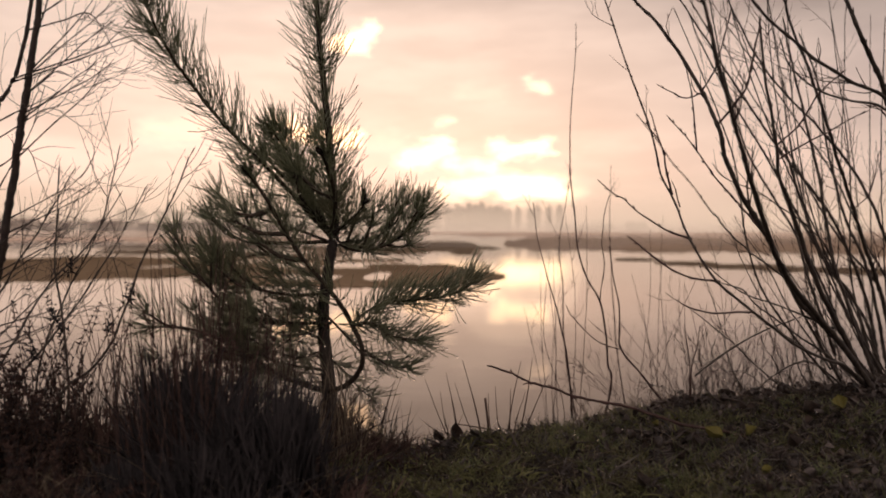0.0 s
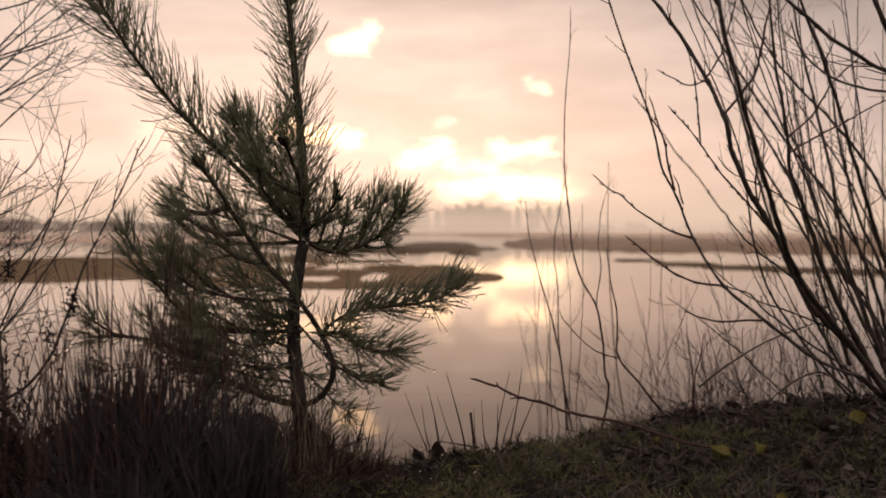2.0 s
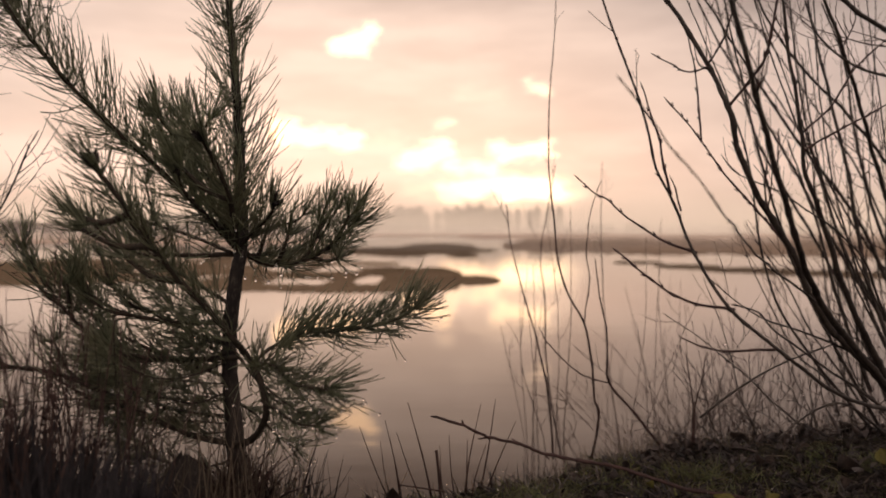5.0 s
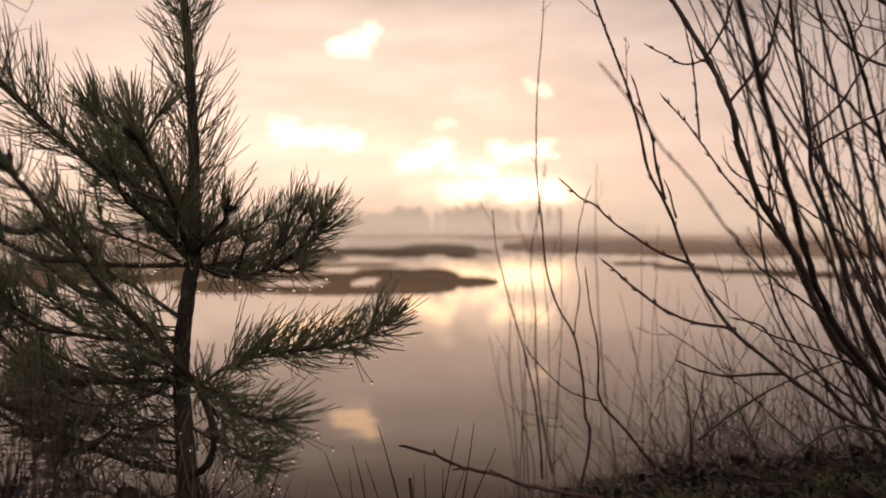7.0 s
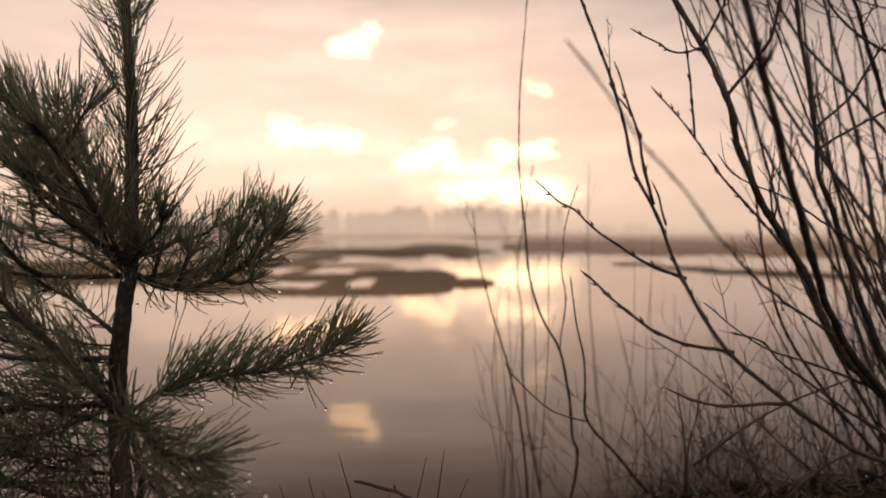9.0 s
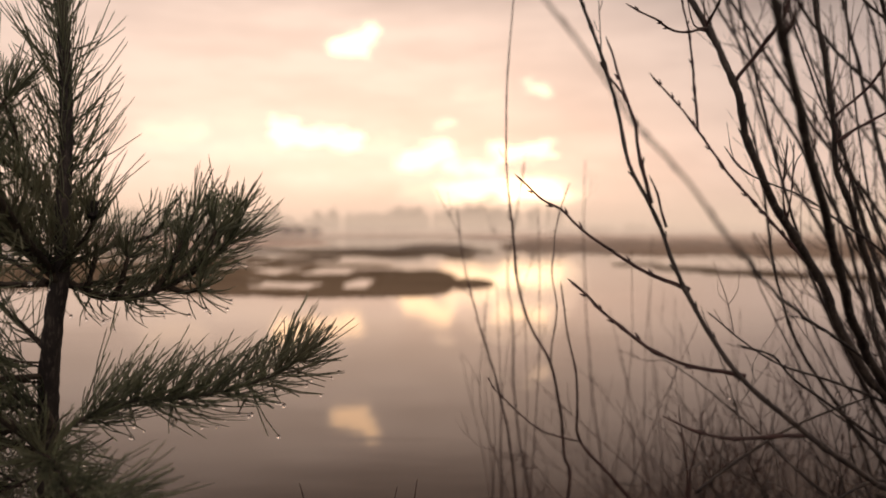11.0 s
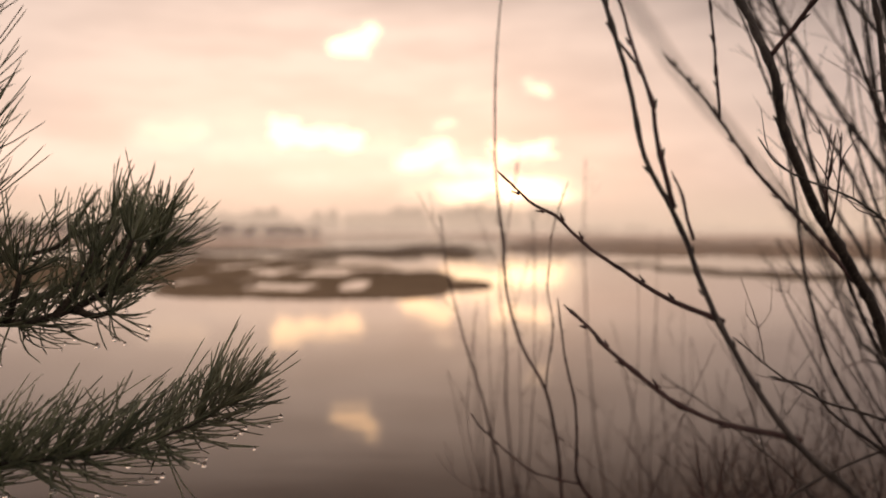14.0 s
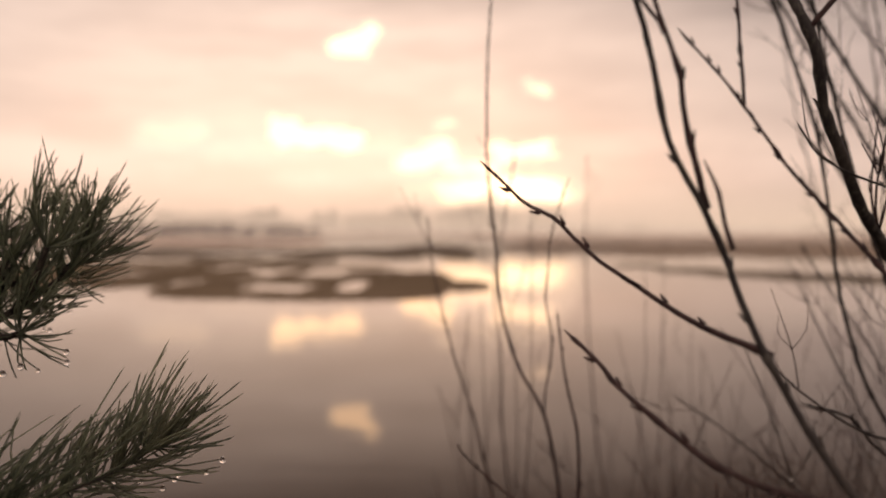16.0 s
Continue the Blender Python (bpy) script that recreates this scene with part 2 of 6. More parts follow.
FARSHORE = misty("farthest_marsh_haze_tint", (0.68, 0.505, 0.375), 0.97)
HEDGE = misty("far_hedge_haze_tint", (0.34, 0.27, 0.22), 0.30)
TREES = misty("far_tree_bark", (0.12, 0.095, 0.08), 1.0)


def mist_material(name, density, top):
    """A bank of ground mist: a thin scattering layer, thick at the water and gone at its top."""
    m, g = material(name)
    co = g.node("ShaderNodeTexCoord").outputs["Object"]
    z = g.node("ShaderNodeSeparateXYZ", Vector=co).outputs[2]
    n = g.noise(g.node("ShaderNodeMapping", Vector=co, Scale=(0.35, 1, 1.6)).outputs[0], 1.2 / top, 5.0, 0.6)
    h = g.math("ADD", g.math("DIVIDE", z, top), g.math("MULTIPLY", g.math("SUBTRACT", n, 0.5), 0.5))
    fac = g.math("MULTIPLY", g.smooth(h, 1.0, 0.05), g.smooth(n, 0.15, 0.75, density * 0.75, density))
    col = (0.97, 0.95, 0.93, 1)
    d = g.node("ShaderNodeBsdfDiffuse", Color=col)
    t = g.node("ShaderNodeBsdfTranslucent", Color=col)
    both = g.node("ShaderNodeMixShader", i0=0.9, i1=d.outputs[0], i2=t.outputs[0])
    clear = g.node("ShaderNodeBsdfTransparent")
    s = g.node("ShaderNodeMixShader", i0=fac, i1=clear.outputs[0], i2=both.outputs[0])
    g.node("ShaderNodeOutputMaterial", Surface=s.outputs[0])
    return m


def glowing_mist(name, density, top):
    """The far mist that closes the view over the lake: a backdrop sheet whose emission imitates sunlit haze, thinning
    upwards.
    """
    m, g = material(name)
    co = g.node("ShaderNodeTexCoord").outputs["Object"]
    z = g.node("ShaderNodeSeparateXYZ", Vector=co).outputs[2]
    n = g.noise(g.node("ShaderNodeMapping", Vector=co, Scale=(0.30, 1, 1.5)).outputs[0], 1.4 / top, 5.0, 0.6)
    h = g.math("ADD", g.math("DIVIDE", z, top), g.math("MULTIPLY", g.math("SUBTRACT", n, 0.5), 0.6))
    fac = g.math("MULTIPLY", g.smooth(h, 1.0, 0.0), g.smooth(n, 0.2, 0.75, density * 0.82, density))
    # emission gives the haze its brightness; no lamp or sunlight makes this glow
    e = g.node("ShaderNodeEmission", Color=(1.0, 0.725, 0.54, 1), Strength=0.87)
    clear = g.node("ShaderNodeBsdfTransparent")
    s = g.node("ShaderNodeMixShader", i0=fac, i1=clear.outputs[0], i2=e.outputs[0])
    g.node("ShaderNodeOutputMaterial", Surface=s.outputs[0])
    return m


MIST_GLOW_FAR = glowing_mist("glowing_mist_far_shore", 0.95, 26.0)
MIST_NEAR = mist_material("mist_over_marsh", 0.21, 3.2)


def drop_material():
    m, g = material("dew")
    p = g.node("ShaderNodeBsdfPrincipled", Base_Color=(1, 1, 1, 1), Roughness=0.0, IOR=1.333, Transmission_Weight=1.0)
    g.node("ShaderNodeOutputMaterial", Surface=p.outputs[0])
    return m


DEW = drop_material()


# ---------------------------------------------------------------- mesh tools
class Geo:
    """Gathers vertices and faces of one mesh."""

    def __init__(self):
        self.v, self.f, self.n = [], [], 0

    def add(self, verts, faces):
        verts = np.asarray(verts, float)
        self.v.append(verts)
        self.f.extend([tuple(int(i) + self.n for i in q) for q in faces])
        self.n += len(verts)

    def mesh(self, name, mat, smooth=True):
        me = bpy.data.meshes.new(name)
        me.from_pydata(np.concatenate(self.v).tolist(), [], self.f)
        me.materials.append(mat)
        if smooth:
            me.shade_smooth()
        me.update()
        return me


def part(name, geo, mat, parent=None, label="", smooth=True):
    """Links a Geo as one mesh object under a thing or a part."""
    ob = new(name, geo.mesh(name, mat, smooth))
    if parent is not None:
        ob.parent = parent
    return tagged(ob, label)


def thing(name, label, category, group="", kind=""):
    return tagged(new(name), label, category, group, kind)


def spline(points, step=0.012):
    """A smooth polyline through the given points (Catmull-Rom)."""
    p = np.asarray(points, float)
    p = np.vstack([2 * p[0] - p[1], p, 2 * p[-1] - p[-2]])
    out = []
    for i in range(1, len(p) - 2):
        n = max(2, int(np.linalg.norm(p[i + 1] - p[i]) / step))
        t = np.linspace(0, 1, n, endpoint=False)[:, None]
        out.append(0.5 * (2 * p[i] + (p[i + 1] - p[i - 1]) * t + (2 * p[i - 1] - 5 * p[i] + 4 * p[i + 1] - p[i + 2]) * t ** 2
                          + (3 * p[i] - p[i - 1] - 3 * p[i + 1] + p[i + 2]) * t ** 3))
    out.append(p[-2][None])
    return np.concatenate(out)


def axes_along(path):
    tan = np.gradient(path, axis=0)
    tan /= np.linalg.norm(tan, axis=1)[:, None] + 1e-9
    ref = np.where(np.abs(tan[:, 2:3]) > 0.9, np.array([[1.0, 0, 0]]), np.array([[0, 0, 1.0]]))
    a = np.cross(tan, ref)
    a /= np.linalg.norm(a, axis=1)[:, None] + 1e-9
    return tan, a, np.cross(a, tan)


def tube(geo, path, r0, r1, sides=6, rough=0.0, knots=0.0, rng=None, power=1.0):
    """A tapered tube round a path; rough: uneven radius; knots: swellings where buds sit."""
    rng = rng or np.random.default_rng(1)
    n = len(path)
    tan, a, b = axes_along(path)
    s = np.linspace(0, 1, n)
    r = r0 + (r1 - r0) * s ** power
    if knots:
        d = np.concatenate([[0], np.cumsum(np.linalg.norm(np.diff(path, axis=0), axis=1))])
        r = r * (1 + knots * np.maximum(0, np.cos(d * 2 * np.pi / 0.055 + rng.uniform(0, 6))) ** 12)
    ang = np.linspace(0, 2 * np.pi, sides, endpoint=False)
    wob = 1 + rough * rng.normal(0, 1, (n, sides))
    v = path[:, None] + (a[:, None] * np.cos(ang)[None, :, None] + b[:, None] * np.sin(ang)[None, :, None]) * (r[:, None] * wob)[:, :, None]
    v = v.reshape(-1, 3)
    faces = [(i * sides + j, i * sides + (j + 1) % sides, (i + 1) * sides + (j + 1) % sides, (i + 1) * sides + j)
             for i in range(n - 1) for j in range(sides)]
    faces += [tuple(range(sides - 1, -1, -1)), tuple((n - 1) * sides + j for j in range(sides))]
    geo.add(v, faces)


def spikes(geo, base, direction, length, width, curve, rings=((0.0, 0.55), (0.55, 0.5)), sides=3):
    """Many thin blades at once: base, unit direction, length, width and sideways bend of each; rings: place and half-width along it."""
    n = len(base)
    if n == 0:
        return
    ref = np.where(np.abs(direction[:, 2:3]) > 0.9, np.array([[1.0, 0, 0]]), np.array([[0, 0, 1.0]]))
    a = np.cross(direction, ref)
    a /= np.linalg.norm(a, axis=1)[:, None] + 1e-9
    b = np.cross(a, direction)
    ang = np.linspace(0, 2 * np.pi, sides, endpoint=False)
    L, W = length[:, None], width[:, None]
    rows = []
    for s, k in rings:
        c = base + direction * L * s + curve * L * 0.42 * s ** 2
        for q in ang:
            rows.append(c + (a * math.cos(q) + b * math.sin(q)) * W * k)
    rows.append(base + direction * L + curve * L * 0.42)
    v = np.stack(rows, 1).reshape(-1, 3)
    m = len(rings)
    k = m * sides + 1
    pat = [(r * sides + j, r * sides + (j + 1) % sides, (r + 1) * sides + (j + 1) % sides, (r + 1) * sides + j) for r in range(m - 1) for j in range(sides)]
    pat += [((m - 1) * sides + j, (m - 1) * sides + (j + 1) % sides, m * sides) for j in range(sides)]
    off = geo.n
    geo.v.append(v)
    geo.n += len(v)
    for i in range(n):
        o = off + i * k
        geo.f.extend([tuple(x + o for x in q) for q in pat])


def unit(v):
    return v / (np.linalg.norm(v, axis=-1, keepdims=True) + 1e-9)


# ---------------------------------------------------------------- ground, water, distance
WATER_Z = -1.05


def smoothstep(x, lo, hi):
    t = np.clip((x - lo) / (hi - lo), 0, 1)
    return t * t * (3 - 2 * t)


def ripple(x, y):
    """Cheap uneven ground, the same everywhere."""
    return (0.012 * np.sin(7.1 * x + 1.3 * y + 0.4) * np.sin(5.3 * y - 2.2 * x) + 0.011 * np.sin(17 * x + 3) * np.sin(19 * y + 4 * x)
            + 0.008 * np.sin(41 * x - 9 * y) * np.sin(37 * y + 5))


def bank_edge(x):
    return 2.48 + 0.44 * smoothstep(x, 0.05, 0.85) - 0.12 * smoothstep(x, 1.3, 2.4) + 0.10 * smoothstep(-x, 0.6, 1.6) + 0.03 * np.sin(9 * x) + 0.015 * np.sin(23 * x + 1)


def ground_z(x, y):
    x, y = np.asarray(x, float), np.asarray(y, float)
    e = bank_edge(np.clip(x, -6, 6))
    z = -0.592 + 0.02 * smoothstep(x, 0.5, 1.3) + ripple(np.clip(x, -9, 9), np.clip(y, -9, 9)) - 0.02 * smoothstep(y, 1.2, 2.2)
    z = z - 0.10 * smoothstep(y, e - 0.35, e) - 0.62 * smoothstep(y, e - 0.02, e + 0.42)
    z = z - 0.6 * smoothstep(y, e + 0.4, e + 6)
    return z + 0.07 * np.exp(-((x - 1.5) / 0.4) ** 2 - ((y - 2.55) / 0.35) ** 2)


def build_ground():
    near_x = np.arange(-3.0, 3.6, 0.03)
    near_y = np.arange(0.9, 3.8, 0.025)
    far = np.array([4, 4.6, 5.5, 7, 9, 13, 20, 35, 60, 120, 300, 800, 2000])
    xs = np.concatenate([-far[::-1], near_x, far])
    ys = np.concatenate([-np.array([2000, 600, 150, 40, 12, 5, 2.5, 1.2, 0.5]), [0.0, 0.4, 0.7], near_y, [4.2, 5, 7, 10, 20, 50, 120, 250, 330, 360, 390, 420, 600, 1200, 2600]])
    X, Y = np.meshgrid(xs, ys)
    Z = ground_z(X, Y)
    nx = len(xs)
    g = Geo()
    g.add(np.stack([X, Y, Z], -1).reshape(-1, 3),
          [(j * nx + i, j * nx + i + 1, (j + 1) * nx + i + 1, (j + 1) * nx + i) for j in range(len(ys) - 1) for i in range(nx - 1)])
    tagged(part("ground", g, GROUND), "dark mossy lake bank with soil and leaf litter", "ground", kind="structure")


build_ground()


def build_water():
    g = Geo()
    xs = [-2000, -200, -40, -8, 0, 8, 40, 200, 2000]
    ys = [1.6, 4, 10, 30, 90, 250, 800, 2600]
    g.add([(x, y, WATER_Z) for y in ys for x in xs],
          [(j * 9 + i, j * 9 + i + 1, (j + 1) * 9 + i + 1, (j + 1) * 9 + i) for j in range(len(ys) - 1) for i in range(8)])
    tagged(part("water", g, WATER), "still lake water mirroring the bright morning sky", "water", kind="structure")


build_water()


def marsh(name, mat, height, land, pools=(), seed=1, nx=150, ny=60, ragged=0.22, label="low brown marsh island lying in still water", tufts=0):
    """A low, ragged island of mud and dead grass, joined from ovals of land; pools leave open water. Ovals: x, y, half-width, half-depth."""
    rng = np.random.default_rng(seed)
    x0, x1 = min(e[0] - 1.3 * e[2] for e in land), max(e[0] + 1.3 * e[2] for e in land)
    y0, y1 = min(e[1] - 1.2 * e[3] for e in land), max(e[1] + 1.2 * e[3] for e in land)
    v, u = np.meshgrid(np.linspace(0, 1, ny + 1), np.linspace(0, 1, nx + 1), indexing="ij")
    X, Y = x0 + (x1 - x0) * u, y0 * (y1 / y0) ** v
    ph = rng.uniform(0, 6.28, 8)
    wave = 0.30 * np.sin(15 * u + ph[0] + 3 * v) * np.sin(9 * v + ph[1]) + 0.28 * np.sin(37 * u + ph[2]) * np.sin(21 * v + ph[3] + 6 * u)
    wave += 0.45 * np.sin(13 * u + ph[6] + 4 * np.sin(3 * v)) * np.sin(64 * v + ph[7] + 9 * u)
    wave += 0.25 * np.sin(83 * u + ph[4] + 5 * v) * np.sin(47 * v + ph[5]) + rng.normal(0, 0.12, u.shape)
    k = np.full(u.shape, -9.0)
    for cx, cy, a, b in land:
        k = np.maximum(k, 1 - ((X - cx) / a) ** 2 - ((Y - cy) / b) ** 2)
    for cx, cy, a, b in pools:
        k = np.minimum(k, 1.2 * (((X - cx) / a) ** 2 + ((Y - cy) / b) ** 2 - 1))
    k = np.clip(2.2 * k, -2, 0.8) + ragged * wave
    Z = WATER_Z + height * np.clip(k * 2.0, -1, 1) + np.where(k > 0.1, 0.3 * height * rng.uniform(-1, 1, u.shape), 0)
    pts = np.stack([X, Y, Z], -1).reshape(-1, 3)
    wet = (Z <= WATER_Z - 0.3 * height).reshape(-1)
    faces = []
    for j in range(ny):
        for i in range(nx):
            q = (j * (nx + 1) + i, j * (nx + 1) + i + 1, (j + 1) * (nx + 1) + i + 1, (j + 1) * (nx + 1) + i)
            if not (wet[q[0]] and wet[q[1]] and wet[q[2]] and wet[q[3]]):
                faces.append(q)
    g = Geo()
    g.add(pts, faces)
    ob = tagged(part(name, g, mat), label, "marsh", "marsh islands", "structure")
    if tufts:
        hi = pts[pts[:, 2] > WATER_Z + 0.3 * height]
        pick = hi[rng.integers(0, len(hi), tufts)] + rng.normal(0, 0.5, (tufts, 3)) * np.array([(x1 - x0) / nx, 0.3, 0])
        d = unit(rng.normal(0, 0.35, (tufts, 3)) + np.array([0, 0, 1]))
        gg = Geo()
        spikes(gg, pick, d, rng.uniform(0.10, 0.26, tufts) * height * 5, np.full(tufts, 0.02 * height * 12), rng.normal(0, 0.5, (tufts, 3)))
        tagged(part("dead_grass", gg, mat, ob, "short dead grass"), kind="stuff")
    return ob


marsh("marsh_island", ISLAND, 0.045, [(-3.55, 15.4, 1.30, 0.72), (-1.83, 15.0, 1.43, 0.72), (-0.37, 15.6, 0.86, 1.10), (-2.25, 19.5, 1.95, 1.25), (-0.18, 19.3, 0.84, 4.0), (0.78, 17.6, 0.66, 1.4), (-2.01, 16.9, 0.30, 2.0), (-0.79, 17.3, 0.45, 2.9), (-4.41, 16.8, 0.90, 1.9), (-1.44, 22.6, 0.85, 0.8), (-5.19, 27.2, 1.35, 0.9), (-3.8, 23.6, 0.20, 3.6), (-5.2, 20.8, 1.1, 1.1), (-4.6, 26.0, 1.5, 0.5), (-2.6, 26.6, 1.3, 0.5),
      (-6.6, 24.0, 1.4, 7.5), (-8.8, 23.2, 2.8, 7.6), (-13.0, 24.0, 3.2, 7.0)],
      [(-1.54, 18.1, 0.28, 1.7), (-2.99, 16.9, 0.81, 1.05), (-4.26, 23.3, 0.45, 2.3), (-3.0, 23.3, 0.58, 2.3), (-1.36, 20.8, 0.30, 0.35), (-6.2, 27.0, 0.8, 1.8), (-5.5, 19.2, 0.35, 0.85), (-6.5, 24.7, 0.4, 1.5), (-8.2, 22.2, 0.7, 1.7), (-8.7, 27.0, 1.0, 1.3), (-8.1, 18.8, 0.55, 0.8)], 3, 300, 140, 0.40, tufts=2500)
marsh("marsh_island", MIDMARSH, 0.06, [(-3.2, 46.0, 6.6, 8.6), (-0.2, 59.6, 2.8, 14.0), (1.05, 35.5, 0.75, 1.5), (-5.2, 32.7, 1.4, 1.9), (-9.0, 34.8, 1.7, 1.8), (-13.6, 37.2, 3.2, 2.5), (-1.8, 37.0, 1.3, 1.7), (-16.0, 50.0, 6.0, 6.0)],
      [(-7.0, 46.5, 1.0, 2.7), (-8.9, 41.7, 1.2, 1.6), (-12.7, 50.0, 1.5, 3.0)], 8, 200, 60, label="narrow brown marsh flat behind the nearer island", tufts=1500)
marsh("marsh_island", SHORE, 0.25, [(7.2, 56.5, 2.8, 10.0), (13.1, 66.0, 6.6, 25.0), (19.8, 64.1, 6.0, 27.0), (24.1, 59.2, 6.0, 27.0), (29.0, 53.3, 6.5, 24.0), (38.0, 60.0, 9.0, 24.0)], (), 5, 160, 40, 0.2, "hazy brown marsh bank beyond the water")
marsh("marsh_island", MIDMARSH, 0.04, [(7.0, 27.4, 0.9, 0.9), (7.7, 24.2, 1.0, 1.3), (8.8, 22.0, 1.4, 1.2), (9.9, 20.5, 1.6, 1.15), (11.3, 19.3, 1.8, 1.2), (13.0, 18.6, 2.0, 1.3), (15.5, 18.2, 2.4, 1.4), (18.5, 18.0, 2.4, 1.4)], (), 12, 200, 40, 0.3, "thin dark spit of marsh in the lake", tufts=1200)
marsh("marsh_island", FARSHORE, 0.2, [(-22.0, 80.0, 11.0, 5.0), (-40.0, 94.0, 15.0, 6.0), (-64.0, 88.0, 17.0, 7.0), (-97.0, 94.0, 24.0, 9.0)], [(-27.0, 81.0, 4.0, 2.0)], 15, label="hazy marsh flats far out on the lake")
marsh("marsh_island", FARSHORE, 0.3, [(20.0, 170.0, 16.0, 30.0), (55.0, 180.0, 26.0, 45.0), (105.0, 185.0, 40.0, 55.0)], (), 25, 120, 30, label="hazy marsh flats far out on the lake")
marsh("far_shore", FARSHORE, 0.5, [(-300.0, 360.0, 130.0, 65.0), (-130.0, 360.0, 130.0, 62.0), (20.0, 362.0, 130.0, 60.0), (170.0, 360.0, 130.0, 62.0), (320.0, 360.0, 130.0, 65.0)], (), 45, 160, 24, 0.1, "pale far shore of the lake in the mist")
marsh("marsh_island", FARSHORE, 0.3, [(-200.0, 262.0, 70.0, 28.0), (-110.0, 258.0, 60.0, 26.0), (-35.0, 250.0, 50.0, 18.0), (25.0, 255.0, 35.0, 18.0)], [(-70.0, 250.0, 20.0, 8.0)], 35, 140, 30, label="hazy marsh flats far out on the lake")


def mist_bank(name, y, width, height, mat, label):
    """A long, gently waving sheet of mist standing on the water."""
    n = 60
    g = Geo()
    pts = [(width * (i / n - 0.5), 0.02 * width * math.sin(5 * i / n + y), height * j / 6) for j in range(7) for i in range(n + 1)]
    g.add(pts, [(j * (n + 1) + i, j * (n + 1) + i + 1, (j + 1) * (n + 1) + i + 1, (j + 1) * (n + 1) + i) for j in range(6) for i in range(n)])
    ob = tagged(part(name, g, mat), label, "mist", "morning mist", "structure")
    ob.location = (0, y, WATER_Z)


mist_bank("mist", 285.0, 900.0, 32.0, MIST_GLOW_FAR, "glowing sheet of morning mist before the far shore")
mist_bank("mist", 112.0, 420.0, 4.0, MIST_NEAR, "thin low mist over the marsh")
mist_bank("mist", 42.0, 160.0, 4.0, MIST_NEAR, "thin low mist over the nearer water")


def far_tree(x, y, width, height, seed, bushy=1.0, mat=TREES, name="far_tree", label="bare grey tree standing pale in the mist", group="far trees in mist"):
    """A leafless tree or clump in the mist: trunk, limbs and a crown of many small twig clumps."""
    rng = np.random.default_rng(seed)
    base = WATER_Z + 0.2
    t = thing(name, label, name.split("_")[1], group)
    height *= 0.88
    t.location = (x, y, base)
    g = Geo()
    p = spline([(0, 0, 0), (rng.normal(0, 0.02) * height, 0, height * 0.35), (rng.normal(0, 0.05) * height, 0, height * 0.85)], height / 10)
    tube(g, p, height * 0.025, height * 0.006, 6)
    for _ in range(7):
        s = p[int(len(p) * rng.uniform(0.3, 0.9))]
        d = rng.normal(0, 1, 3) * np.array([1, 0.6, 0.3]) + np.array([0, 0, 0.7])
        tube(g, spline([s, s + d * height * 0.12, s + d * height * 0.22 + np.array([0, 0, height * 0.05])], height / 14), height * 0.009, height * 0.003, 4)
    part("trunk", g, mat, t)
    c = Geo()
    n = int(300 * bushy * max(0.6, width / 6))
    u = unit(rng.normal(0, 1, (n, 3))) * rng.uniform(0.05, 1, (n, 1)) ** 0.45
    u = np.sign(u) * np.abs(u) ** 0.62
    cen = u * np.array([width * 0.5, width * 0.3, height * 0.40]) + np.array([0, 0, height * 0.53])
    cen[:, 2] *= 1 + 0.12 * np.sin(cen[:, 0] * 11 / width + seed) + 0.05 * np.sin(cen[:, 0] * 29 / width)
    for q in cen:
        d = unit(rng.normal(0, 1, 3) * np.array([1, 0.3, 1]) + np.array([0, 0, 0.4])) * rng.uniform(0.07, 0.15) * height
        e = unit(np.cross(d, np.array([rng.normal(0, 0.3), 1.0, 0]))) * rng.uniform(0.05, 0.10) * height
        c.add([q - d, q - e * 0.8 - d * 0.2, q + d, q + e + d * 0.1], [(0, 1, 2, 3)])
    part("crown", c, mat, t)


def far_trees():
    rng = np.random.default_rng(77)
    # a dense row of tall trees, looser rows beside it, and clumps further off: first and last x, distance, trees, height, width
    rows = [(5.0, 23.0, 300, 7, 12.0, 4.2), (-6.0, 1.5, 304, 3, 10.5, 1.6), (-17.5, -9.5, 306, 3, 12.2, 4.2), (27.0, 47.0, 312, 6, 11.5, 1.5),
            (-38.0, -21.0, 318, 5, 10.2, 4.4), (-52.0, -45.0, 322, 2, 11.0, 4.0), (-79.0, -72.0, 330, 3, 12.5, 3.2), (-112.0, -84.0, 335, 6, 10.0, 6.0)]
    k = 0
    for x0, x1, dist, n, h, w in rows:
        for i in range(n):
            k += 1
            far_tree(x0 + (x1 - x0) * i / (n - 1) + rng.uniform(-0.4, 0.4), dist + rng.uniform(-4, 4), w * rng.uniform(0.85, 1.2), h * rng.uniform(0.93, 1.05), k)
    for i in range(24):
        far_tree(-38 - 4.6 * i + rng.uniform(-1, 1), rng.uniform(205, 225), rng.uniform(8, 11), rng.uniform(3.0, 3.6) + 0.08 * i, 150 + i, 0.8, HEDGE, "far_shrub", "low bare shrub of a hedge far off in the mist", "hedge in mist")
    for i in range(17):
        x = -60 - 12 * i + rng.uniform(-4, 4)
        far_tree(x, rng.uniform(360, 400), rng.uniform(9, 18), rng.uniform(7, 13), 50 + i, 0.7)
    for i in range(10):
        far_tree(rng.uniform(50, 260), rng.uniform(380, 410), rng.uniform(9, 16), rng.uniform(3, 6), 90 + i, 0.6)


far_trees()


# ---------------------------------------------------------------- young pine
NEEDLE_RINGS = ((0.0, 0.5), (0.33, 0.56), (0.66, 0.54), (0.95, 0.42))


